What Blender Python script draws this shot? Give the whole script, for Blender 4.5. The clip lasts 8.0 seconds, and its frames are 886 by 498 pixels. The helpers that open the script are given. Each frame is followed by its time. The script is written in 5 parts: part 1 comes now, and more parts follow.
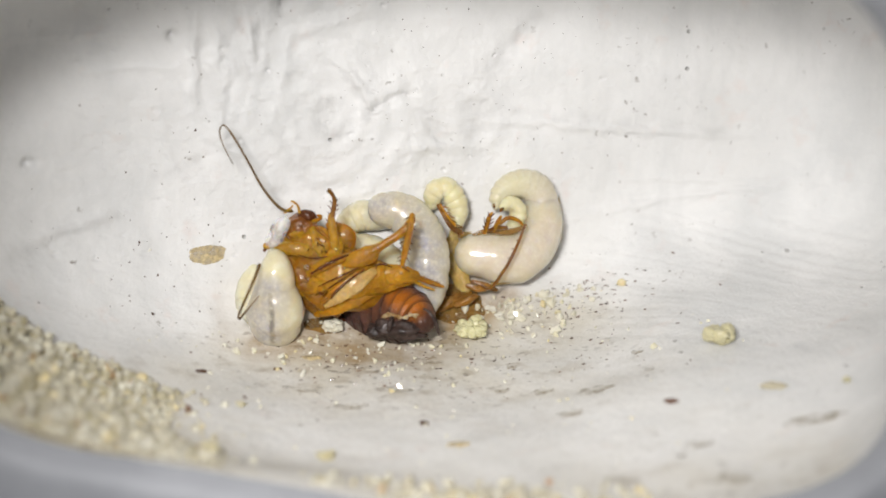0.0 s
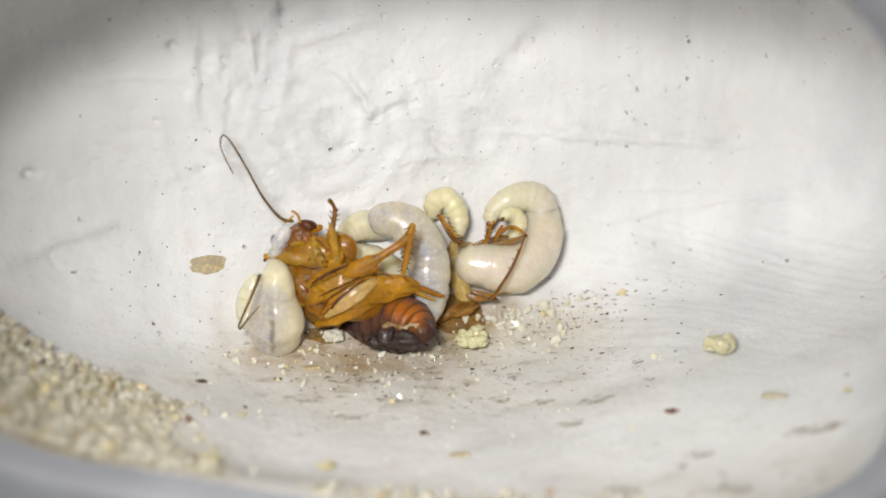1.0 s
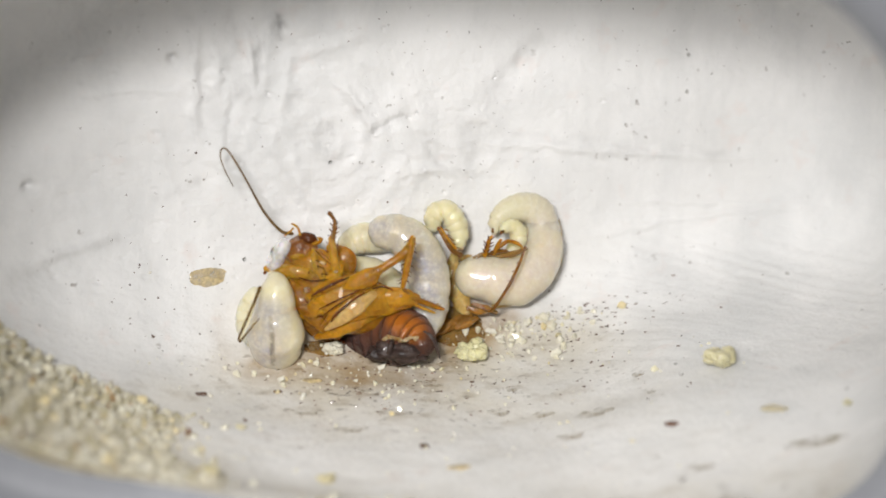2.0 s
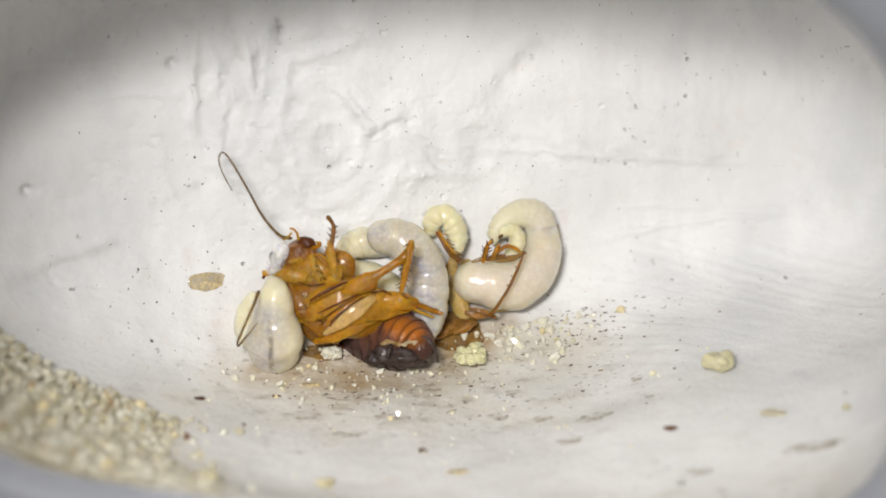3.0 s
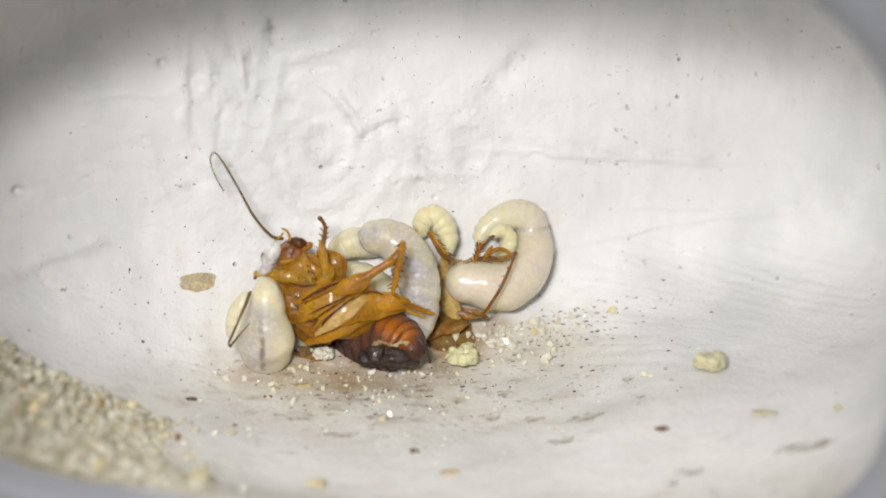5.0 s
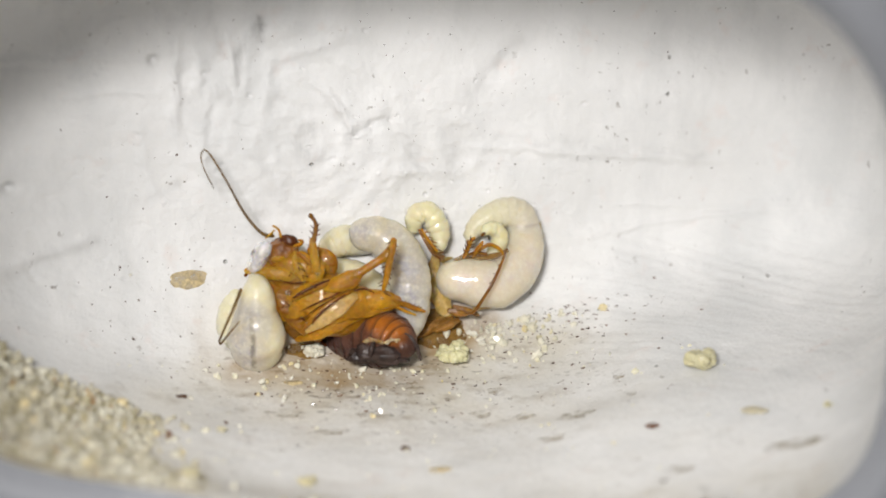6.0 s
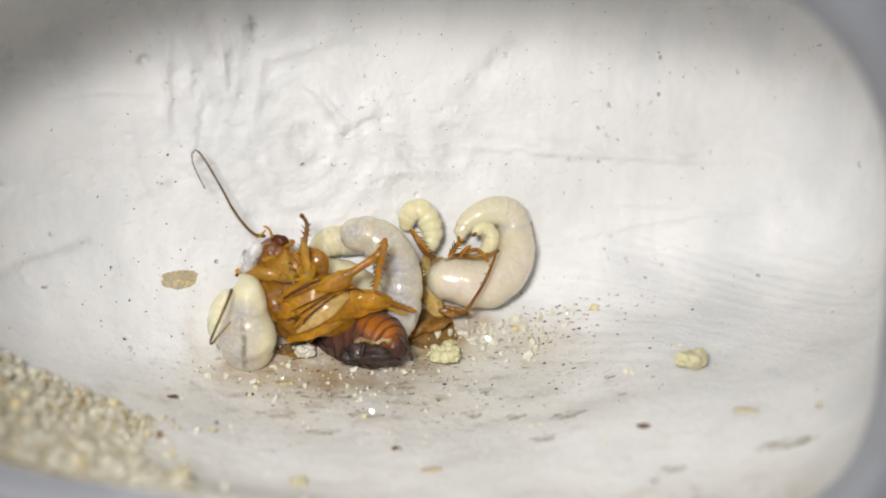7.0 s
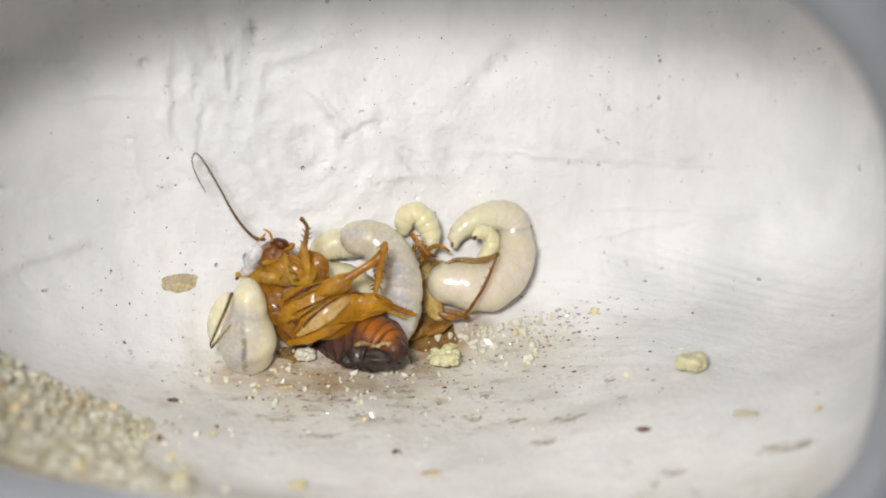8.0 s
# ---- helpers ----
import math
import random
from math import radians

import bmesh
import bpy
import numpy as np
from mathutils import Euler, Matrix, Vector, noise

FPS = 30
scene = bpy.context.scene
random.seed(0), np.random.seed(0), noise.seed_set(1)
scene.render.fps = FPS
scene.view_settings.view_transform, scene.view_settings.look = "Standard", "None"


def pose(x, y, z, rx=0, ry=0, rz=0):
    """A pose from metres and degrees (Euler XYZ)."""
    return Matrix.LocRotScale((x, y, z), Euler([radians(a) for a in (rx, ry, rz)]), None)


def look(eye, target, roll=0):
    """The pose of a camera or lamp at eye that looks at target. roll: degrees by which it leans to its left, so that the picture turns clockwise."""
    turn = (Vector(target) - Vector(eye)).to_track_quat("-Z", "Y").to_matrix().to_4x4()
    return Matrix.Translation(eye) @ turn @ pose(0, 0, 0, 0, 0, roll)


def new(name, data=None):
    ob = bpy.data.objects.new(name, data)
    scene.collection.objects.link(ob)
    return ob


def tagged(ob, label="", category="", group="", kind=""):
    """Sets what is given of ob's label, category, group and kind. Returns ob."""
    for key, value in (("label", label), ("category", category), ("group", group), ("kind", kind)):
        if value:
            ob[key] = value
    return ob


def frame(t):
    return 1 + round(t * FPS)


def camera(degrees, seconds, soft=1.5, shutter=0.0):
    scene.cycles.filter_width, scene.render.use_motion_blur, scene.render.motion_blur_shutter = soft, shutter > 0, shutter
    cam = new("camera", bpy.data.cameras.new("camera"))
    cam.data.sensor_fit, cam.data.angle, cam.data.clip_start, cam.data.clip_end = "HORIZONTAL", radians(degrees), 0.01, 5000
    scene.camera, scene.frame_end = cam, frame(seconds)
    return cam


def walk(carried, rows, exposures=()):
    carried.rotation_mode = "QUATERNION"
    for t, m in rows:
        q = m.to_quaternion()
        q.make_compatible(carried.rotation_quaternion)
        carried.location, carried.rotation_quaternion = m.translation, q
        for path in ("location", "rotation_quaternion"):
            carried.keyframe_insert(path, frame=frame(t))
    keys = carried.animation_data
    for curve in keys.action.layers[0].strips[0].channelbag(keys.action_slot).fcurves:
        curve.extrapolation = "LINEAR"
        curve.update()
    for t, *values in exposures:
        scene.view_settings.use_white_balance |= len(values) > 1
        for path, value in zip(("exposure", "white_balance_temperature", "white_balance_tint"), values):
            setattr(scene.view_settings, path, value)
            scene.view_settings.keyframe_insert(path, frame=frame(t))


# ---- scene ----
from mathutils.bvhtree import BVHTree

# A hollow in white plaster, 56 mm wide, with a dead cockroach and the grubs that feed on it. Sizes below are in millimetres.
MM = 0.001
EYE = (0.0, -110.3 * MM, 39.5 * MM)
BASE = pose(*EYE, 73, 0, 0)
TURN = 0.01958

# ---- camera ----
cam = camera(30, 8.0, soft=1.8)
cam.data.dof.use_dof = True
cam.data.dof.focus_distance = 112.2 * MM
cam.data.dof.aperture_fstop = 21
PATH = [(0.0, 0.0, 0.0), (0.5, -1.7, 8.4), (1.0, 0.8, 17.6), (1.5, 1.0, 30.3), (3.0, -1.7, 47.8), (3.5, -3.9, 48.5), (4.0, -8.0, 50.1),
        (4.5, -11.2, 50.1), (6.0, -32.8, 44.0), (6.5, -41.7, 43.8), (7.0, -48.4, 44.2), (7.5, -49.6, 46.5), (8.0, -48.2, 50.2)]
walk(cam, [(t, BASE @ pose(0, 0, 0, up * TURN, side * TURN, 0)) for t, side, up in PATH], exposures=((0.0, 0.0), (8.0, 0.0)))

# ---- light: a dim room, a small lamp beside the lens, and an added fill lamp ----
world = bpy.data.worlds.new("room")
world.use_nodes = True
scene.world = world
world.node_tree.nodes["Background"].inputs["Color"].default_value = (0.93, 0.95, 1.0, 1)
world.node_tree.nodes["Background"].inputs["Strength"].default_value = 0.17


def lamp(name, x, y, z, power, radius, cone, aim, aim_z):
    data = bpy.data.lights.new(name, "SPOT")
    data.energy, data.color, data.shadow_soft_size = power, (1.0, 0.978, 0.963), radius * MM
    data.spot_size, data.spot_blend = radians(cone), 1.0
    ob = new(name, data)
    ob.matrix_world = look((x * MM, y * MM, z * MM), (aim * MM, -5 * MM, aim_z * MM))
    return ob


lamp("lens_and_fill_lamp", -20, -104, 54, 0.382, 9, 45, 2.0, 3.5)
# added fill with no source of its own, to even out the first
lamp("lens_and_fill_lamp", -11, -110, 60, 0.188, 7, 44, 9.5, 4.0)


# ---- materials ----
def material(name):
    m = bpy.data.materials.new(name)
    m.use_nodes = True
    return m, m.node_tree.nodes, m.node_tree.links, m.node_tree.nodes["Principled BSDF"]


def setv(node, **values):
    for key, value in values.items():
        node.inputs[key.replace("_", " ")].default_value = value


def noise_node(nodes, links, coord, scale, detail=4.0, rough=0.55, stretch=None):
    if stretch:
        mp = nodes.new("ShaderNodeMapping")
        mp.inputs["Scale"].default_value = stretch
        links.new(coord, mp.inputs["Vector"])
        coord = mp.outputs["Vector"]
    n = nodes.new("ShaderNodeTexNoise")
    setv(n, Scale=scale, Detail=detail, Roughness=rough)
    links.new(coord, n.inputs["Vector"])
    return n.outputs["Fac"]


def ramp(nodes, links, fac, stops):
    r = nodes.new("ShaderNodeValToRGB")
    el = r.color_ramp.elements
    while len(el) < len(stops):
        el.new(0.5)
    for e, (p, c) in zip(el, stops):
        e.position, e.color = p, (*c, 1) if len(c) == 3 else c
    links.new(fac, r.inputs["Fac"])
    return r.outputs["Color"]


def grey(p, v):
    return (p, (v, v, v))


def mix(nodes, links, fac, a, b, kind="MIX"):
    m = nodes.new("ShaderNodeMix")
    m.data_type, m.blend_type = "RGBA", kind
    for sock, value in ((m.inputs[0], fac), (m.inputs[6], a), (m.inputs[7], b)):
        if isinstance(value, (int, float)):
            sock.default_value = value
        elif isinstance(value, tuple):
            sock.default_value = (*value, 1)
        else:
            links.new(value, sock)
    return m.outputs[2]


def bump(nodes, links, height, strength, distance, under=None):
    b = nodes.new("ShaderNodeBump")
    b.inputs["Strength"].default_value, b.inputs["Distance"].default_value = strength, distance
    links.new(height, b.inputs["Height"])
    if under:
        links.new(under, b.inputs["Normal"])
    return b.outputs["Normal"]


def plaster(name):
    m, nodes, links, bsdf = material(name)
    at = nodes.new("ShaderNodeTexCoord").outputs["Object"]
    col = ramp(nodes, links, noise_node(nodes, links, at, 130, 5), [(0.3, (0.71, 0.705, 0.69)), (0.7, (0.80, 0.795, 0.785))])
    pits = ramp(nodes, links, noise_node(nodes, links, at, 1500, 2), [grey(0.68, 0.0), grey(0.74, 1.0)])
    rare = ramp(nodes, links, noise_node(nodes, links, at, 260, 3), [grey(0.50, 0.0), grey(0.62, 1.0)])
    spots = mix(nodes, links, 1.0, pits, rare, "MULTIPLY")
    col = mix(nodes, links, spots, col, (0.25, 0.22, 0.19))
    pink = ramp(nodes, links, noise_node(nodes, links, at, 420, 3), [grey(0.62, 0.0), grey(0.80, 0.5)])
    col = mix(nodes, links, pink, col, (0.72, 0.60, 0.55))
    marble = ramp(nodes, links, noise_node(nodes, links, at, 75, 7, 0.66), [grey(0.50, 0.0), grey(0.68, 0.5)])
    col = mix(nodes, links, marble, col, (0.60, 0.61, 0.61))
    brushed = ramp(nodes, links, noise_node(nodes, links, at, 210, 6, 0.65, (1.0, 1.0, 0.3)), [grey(0.46, 0.0), grey(0.72, 0.55)])
    col = mix(nodes, links, brushed, col, (0.57, 0.575, 0.57))
    wet = nodes.new("ShaderNodeAttribute")
    wet.attribute_name = "amber"
    seep_and_shade = ramp(nodes, links, noise_node(nodes, links, at, 420, 5, 0.6), [grey(0.32, 0.25), grey(0.62, 0.8)])
    seep_and_shade = mix(nodes, links, 1.0, wet.outputs["Color"], seep_and_shade, "MULTIPLY")
    dirt = nodes.new("ShaderNodeAttribute")
    dirt.attribute_name = "dirt"
    cloud = ramp(nodes, links, noise_node(nodes, links, at, 220, 6, 0.6, (0.7, 1.0, 1.0)), [grey(0.30, 0.25), grey(0.70, 1.0)])
    veil = mix(nodes, links, 1.0, dirt.outputs["Color"], cloud, "MULTIPLY")
    col = mix(nodes, links, veil, col, (0.53, 0.47, 0.34))
    blot = ramp(nodes, links, noise_node(nodes, links, at, 700, 5, 0.62, (0.6, 1.0, 1.0)), [grey(0.52, 0.0), grey(0.72, 0.9)])
    blot = mix(nodes, links, 1.0, dirt.outputs["Color"], blot, "MULTIPLY")
    col = mix(nodes, links, blot, col, (0.26, 0.20, 0.12))
    flecks = ramp(nodes, links, noise_node(nodes, links, at, 2100, 2, 0.5, (0.6, 1.0, 1.0)), [grey(0.63, 0.0), grey(0.70, 0.8)])
    flecks = mix(nodes, links, 1.0, flecks, dirt.outputs["Color"], "MULTIPLY")
    col = mix(nodes, links, flecks, col, (0.12, 0.10, 0.075))
    # fluid stain, and the shade under the cockroach, in one brown
    col = mix(nodes, links, seep_and_shade, col, (0.30, 0.19, 0.07))
    # air holes of two sizes, left by bubbles in the wet plaster
    holes = None
    for scale, wide, rare in ((520, 0.085, 0.78), (210, 0.055, 0.8)):
        cell = nodes.new("ShaderNodeTexVoronoi")
        setv(cell, Scale=scale)
        links.new(at, cell.inputs["Vector"])
        round_hole = ramp(nodes, links, cell.outputs["Distance"], [grey(wide * 0.55, 0.0), grey(wide, 1.0)])
        pick = nodes.new("ShaderNodeSeparateColor")
        links.new(cell.outputs["Color"], pick.inputs["Color"])
        few = ramp(nodes, links, pick.outputs["Red"], [grey(rare, 1.0), grey(rare + 0.02, 0.0)])
        one = mix(nodes, links, 1.0, round_hole, few, "LIGHTEN")
        holes = one if holes is None else mix(nodes, links, 1.0, holes, one, "MULTIPLY")
    # the shade inside the holes is put into the colour
    col = mix(nodes, links, ramp(nodes, links, holes, [grey(0.0, 0.55), grey(0.8, 0.0)]), col, (0.38, 0.36, 0.33))
    # grey wall marks, and relief shade put into the colour
    grey_marks = nodes.new("ShaderNodeAttribute")
    grey_marks.attribute_name = "mark_shade"
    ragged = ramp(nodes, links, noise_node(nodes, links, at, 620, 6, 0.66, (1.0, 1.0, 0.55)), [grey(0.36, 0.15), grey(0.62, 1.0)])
    col = mix(nodes, links, mix(nodes, links, 1.0, grey_marks.outputs["Color"], ragged, "MULTIPLY"), col, (0.36, 0.355, 0.345))
    links.new(col, bsdf.inputs["Base Color"])
    setv(bsdf, Roughness=0.62, Specular_IOR_Level=0.35)
    fine = noise_node(nodes, links, at, 2600, 5, 0.6)
    strokes = noise_node(nodes, links, at, 900, 4, 0.55, (0.07, 0.4, 1.6))
    nor = bump(nodes, links, fine, 0.6, 0.00013)
    nor = bump(nodes, links, noise_node(nodes, links, at, 500, 6, 0.62), 0.16, 0.00028, nor)
    nor = bump(nodes, links, strokes, 0.14, 0.0002, nor)
    nor = bump(nodes, links, holes, 0.9, 0.00022, nor)
    links.new(nor, bsdf.inputs["Normal"])
    return m


def grub_skin(name, cream, gut, reach=0.0025, deep=0.9):
    """A wet, milky, see-through skin with the darker gut showing where the mesh says so."""
    m, nodes, links, bsdf = material(name)
    at = nodes.new("ShaderNodeTexCoord").outputs["Object"]
    pig = nodes.new("ShaderNodeAttribute")
    pig.attribute_name = "gut"
    mott = ramp(nodes, links, noise_node(nodes, links, at, 900, 4), [grey(0.35, 0.65), grey(0.65, 1.0)])
    fac = mix(nodes, links, 1.0, pig.outputs["Color"], mott, "MULTIPLY")
    col = mix(nodes, links, fac, cream, gut)
    line = nodes.new("ShaderNodeAttribute")
    line.attribute_name = "vein"
    col = mix(nodes, links, line.outputs["Fac"], col, (0.09, 0.08, 0.085))
    fat = ramp(nodes, links, noise_node(nodes, links, at, 3200, 4, 0.65), [grey(0.46, 0.0), grey(0.66, 0.45)])
    col = mix(nodes, links, fat, col, (0.74, 0.70, 0.58))
    clear = ramp(nodes, links, noise_node(nodes, links, at, 520, 5, 0.62), [grey(0.40, 0.0), grey(0.70, 0.55)])
    col = mix(nodes, links, clear, col, (0.56, 0.48, 0.30))
    links.new(col, bsdf.inputs["Base Color"])
    setv(bsdf, Roughness=0.42, IOR=1.36, Subsurface_Weight=deep, Subsurface_Scale=reach, Coat_Weight=1.0, Coat_Roughness=0.05)
    bsdf.inputs["Subsurface Radius"].default_value = (1.0, 0.85, 0.55)
    links.new(bump(nodes, links, noise_node(nodes, links, at, 900, 4), 0.3, 0.0004), bsdf.inputs["Normal"])
    return m


def chitin(name, dark, light, scale=700, rough=0.25, through_light=0.35, clear=0.0, warm=None):
    """Amber shell: glossy, a little see-through, mottled between two browns."""
    m, nodes, links, bsdf = material(name)
    at = nodes.new("ShaderNodeTexCoord").outputs["Object"]
    big = noise_node(nodes, links, at, scale, 4)
    col = ramp(nodes, links, big, [(0.32, dark), (0.68, light)])
    grain = ramp(nodes, links, noise_node(nodes, links, at, 3800, 3), [grey(0.35, 0.75), grey(0.65, 1.0)])
    col = mix(nodes, links, 1.0, col, grain, "MULTIPLY")
    film_of_fat = ramp(nodes, links, noise_node(nodes, links, at, 1300, 5, 0.65, (0.7, 1.3, 1.0)), [grey(0.42, 0.55), grey(0.60, 1.0)])
    col = mix(nodes, links, 0.35, col, film_of_fat, "MULTIPLY")
    if warm:
        glow = nodes.new("ShaderNodeAttribute")
        glow.attribute_name = "warm"
        col = mix(nodes, links, glow.outputs["Fac"], col, warm)
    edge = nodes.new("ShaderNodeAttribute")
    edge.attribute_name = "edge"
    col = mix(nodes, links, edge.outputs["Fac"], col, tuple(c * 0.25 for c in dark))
    links.new(col, bsdf.inputs["Base Color"])
    setv(bsdf, Roughness=rough, IOR=1.4, Specular_IOR_Level=0.28, Transmission_Weight=clear, Subsurface_Weight=through_light, Subsurface_Scale=0.0006, Coat_Weight=0.12, Coat_Roughness=0.1)
    bsdf.inputs["Subsurface Radius"].default_value = (1.0, 0.6, 0.25)
    folds = bump(nodes, links, noise_node(nodes, links, at, 620, 4, 0.6, (1.0, 0.6, 1.4)), 0.5, 0.0006)
    links.new(bump(nodes, links, noise_node(nodes, links, at, 1900, 5), 0.45, 0.00026, folds), bsdf.inputs["Normal"])
    return m


def grain_mat(name, stops, clear, rough=0.22, bend=1.45):
    m, nodes, links, bsdf = material(name)
    geo = nodes.new("ShaderNodeNewGeometry")
    one = nodes.new("ShaderNodeObjectInfo")
    add = nodes.new("ShaderNodeMath")
    add.operation = "ADD"
    links.new(geo.outputs["Random Per Island"], add.inputs[0])
    links.new(one.outputs["Random"], add.inputs[1])
    wrap = nodes.new("ShaderNodeMath")
    wrap.operation = "FRACT"
    links.new(add.outputs[0], wrap.inputs[0])
    col = ramp(nodes, links, wrap.outputs[0], stops)
    links.new(col, bsdf.inputs["Base Color"])
    setv(bsdf, Roughness=rough, IOR=bend, Transmission_Weight=clear, Coat_Weight=0.2, Subsurface_Weight=0.7 if clear else 0.0, Subsurface_Scale=0.0002)
    bsdf.inputs["Subsurface Radius"].default_value = (1.0, 1.0, 1.0)
    return m


PLASTER = plaster("white_plaster")
FACE, _n, _l, _b = material("blue_grey_paint")
_at = _n.new("ShaderNodeTexCoord").outputs["Object"]
_l.new(ramp(_n, _l, noise_node(_n, _l, _at, 160, 5), [(0.3, (0.28, 0.288, 0.308)), (0.7, (0.36, 0.368, 0.39))]), _b.inputs["Base Color"])
setv(_b, Roughness=0.6)
_l.new(bump(_n, _l, noise_node(_n, _l, _at, 700, 5), 0.3, 0.0003), _b.inputs["Normal"])

CREAM = grub_skin("cream_grub_skin", (0.67, 0.615, 0.42), (0.34, 0.325, 0.365))
PALE = grub_skin("pale_pink_grub_skin", (0.63, 0.575, 0.41), (0.625, 0.535, 0.47))
FRONT_SKIN = grub_skin("cream_front_skin", (0.64, 0.595, 0.40), (0.62, 0.535, 0.465), 0.0005, 0.25)
YELLOW = grub_skin("yellow_grub_skin", (0.68, 0.63, 0.38), (0.68, 0.62, 0.38), 0.0014)
AMBER = chitin("amber_shell", (0.33, 0.140, 0.003), (0.58, 0.285, 0.010), 420, 0.42, 0.95, 0.1)
MID_AMBER = chitin("deep_amber_shell", (0.25, 0.096, 0.002), (0.47, 0.212, 0.006), 420, 0.38, 0.9, 0.1)
DARK_AMBER = chitin("dark_amber_shell", (0.12, 0.045, 0.004), (0.30, 0.13, 0.012), 700, 0.3, 0.5, 0.1)
PALE_AMBER = chitin("pale_amber_shell", (0.40, 0.205, 0.010), (0.60, 0.345, 0.03), 420, 0.42, 0.95, 0.1)
PANEL = chitin("pale_tan_shell", (0.54, 0.32, 0.085), (0.66, 0.43, 0.15), 300, 0.35, 0.7, 0.1)
HEAD = chitin("red_brown_shell", (0.14, 0.04, 0.008), (0.42, 0.17, 0.03), 800, 0.25, 0.6, 0.1)
BROWN = chitin("dark_brown_shell", (0.045, 0.013, 0.006), (0.20, 0.06, 0.014), 500, 0.22, 0.1)
BELLY = chitin("purple_brown_to_orange_shell", (0.062, 0.031, 0.027), (0.14, 0.068, 0.055), 420, 0.3, 0.3, 0.0, (0.44, 0.135, 0.008))
BLACK = chitin("black_shell", (0.018, 0.012, 0.011), (0.09, 0.06, 0.05), 900, 0.35, 0.0)
MEMBRANE = chitin("cream_skin", (0.26, 0.14, 0.035), (0.66, 0.52, 0.32), 1100, 0.4, 0.4)
TUFT = chitin("white_fluff", (0.84, 0.80, 0.77), (0.96, 0.94, 0.92), 500, 0.9, 0.3)
_t = TUFT.node_tree
_b = _t.nodes["Principled BSDF"]
_t.links.remove(_b.inputs["Normal"].links[0])
_soft = _t.nodes.new("ShaderNodeMath")
_soft.operation = "MULTIPLY"
_at = _t.nodes.new("ShaderNodeTexCoord").outputs["Object"]
_t.links.new(ramp(_t.nodes, _t.links, noise_node(_t.nodes, _t.links, _at, 1100, 5), [grey(0.30, 0.2), grey(0.66, 0.7)]), _soft.inputs[0])
_attr = _t.nodes.new("ShaderNodeAttribute")
_attr.attribute_name = "soft"
_t.links.new(_attr.outputs["Fac"], _soft.inputs[1])
_t.links.new(_soft.outputs[0], _b.inputs["Alpha"])
THREAD = chitin("olive_brown_thread", (0.10, 0.055, 0.014), (0.22, 0.13, 0.04), 500, 0.4, 0.0)
SAND = grain_mat("clear_yellow_sand", [(0.0, (0.50, 0.26, 0.10)), (0.012, (0.46, 0.41, 0.27)), (0.2, (0.50, 0.455, 0.325)), (0.5, (0.60, 0.555, 0.42)), (0.85, (0.74, 0.715, 0.60)), (0.985, (0.76, 0.64, 0.36)), (0.995, (0.45, 0.20, 0.07)), (1.0, (0.14, 0.11, 0.09))], 0.02, 0.2)
GRIT = grain_mat("clear_white_grit", [(0.0, (0.76, 0.64, 0.36)), (0.10, (0.72, 0.68, 0.53)), (0.6, (0.78, 0.755, 0.66)), (0.94, (0.76, 0.72, 0.54)), (1.0, (0.78, 0.66, 0.38))], 0.1, 0.1)
CRUMB = grain_mat("yellow_crumb", [(0.0, (0.70, 0.63, 0.40)), (0.6, (0.75, 0.71, 0.46)), (1.0, (0.70, 0.63, 0.46))], 0.3, 0.3)
SOFT_CRUMB = grain_mat("pale_green_yellow_crumb", [(0.0, (0.86, 0.82, 0.47)), (1.0, (0.88, 0.84, 0.52))], 0.35, 0.25)
DROPLET = grain_mat("clear_droplet", [(0.0, (0.95, 0.92, 0.85)), (1.0, (0.95, 0.92, 0.85))], 1.0)
DARK_BIT = grain_mat("dark_bit", [(0.0, (0.05, 0.03, 0.02)), (0.6, (0.14, 0.06, 0.03)), (1.0, (0.10, 0.09, 0.08))], 0.0)
STAIN = chitin("dried_yellow_stain", (0.60, 0.46, 0.23), (0.72, 0.59, 0.34), 900, 0.5, 0.0)
_t = STAIN.node_tree
_at = _t.nodes.new("ShaderNodeTexCoord").outputs["Object"]
_t.links.new(ramp(_t.nodes, _t.links, noise_node(_t.nodes, _t.links, _at, 1700, 6, 0.65), [grey(0.40, 0.5), grey(0.58, 0.95)]), _t.nodes["Principled BSDF"].inputs["Alpha"])
SMEAR = chitin("tan_dirt", (0.34, 0.27, 0.17), (0.50, 0.42, 0.29), 900, 0.7, 0.0)
_t = SMEAR.node_tree
_at = _t.nodes.new("ShaderNodeTexCoord").outputs["Object"]
_t.links.new(ramp(_t.nodes, _t.links, noise_node(_t.nodes, _t.links, _at, 1300, 6, 0.65), [grey(0.42, 0.0), grey(0.66, 0.6)]), _t.nodes["Principled BSDF"].inputs["Alpha"])
WET = chitin("amber_fluid", (0.26, 0.13, 0.025), (0.46, 0.27, 0.08), 700, 0.15, 0.3, 0.3)
_t = WET.node_tree
_at = _t.nodes.new("ShaderNodeTexCoord").outputs["Object"]
_t.links.new(ramp(_t.nodes, _t.links, noise_node(_t.nodes, _t.links, _at, 1000, 5), [grey(0.30, 0.45), grey(0.55, 0.95)]), _t.nodes["Principled BSDF"].inputs["Alpha"])
HONEY = chitin("pale_honey_fluid", (0.54, 0.36, 0.10), (0.68, 0.50, 0.21), 700, 0.2, 0.6, 0.1)

# ---- mesh helpers ----
SHEET = BASE @ Matrix.Translation((0, 0, -117 * MM))
ORIGIN = {}


def spot(u, v, n):
    """A point on the upright sheet that leans with the wall behind the cockroach: right, up and out of it."""
    return SHEET @ Vector((u * MM, v * MM, n * MM))


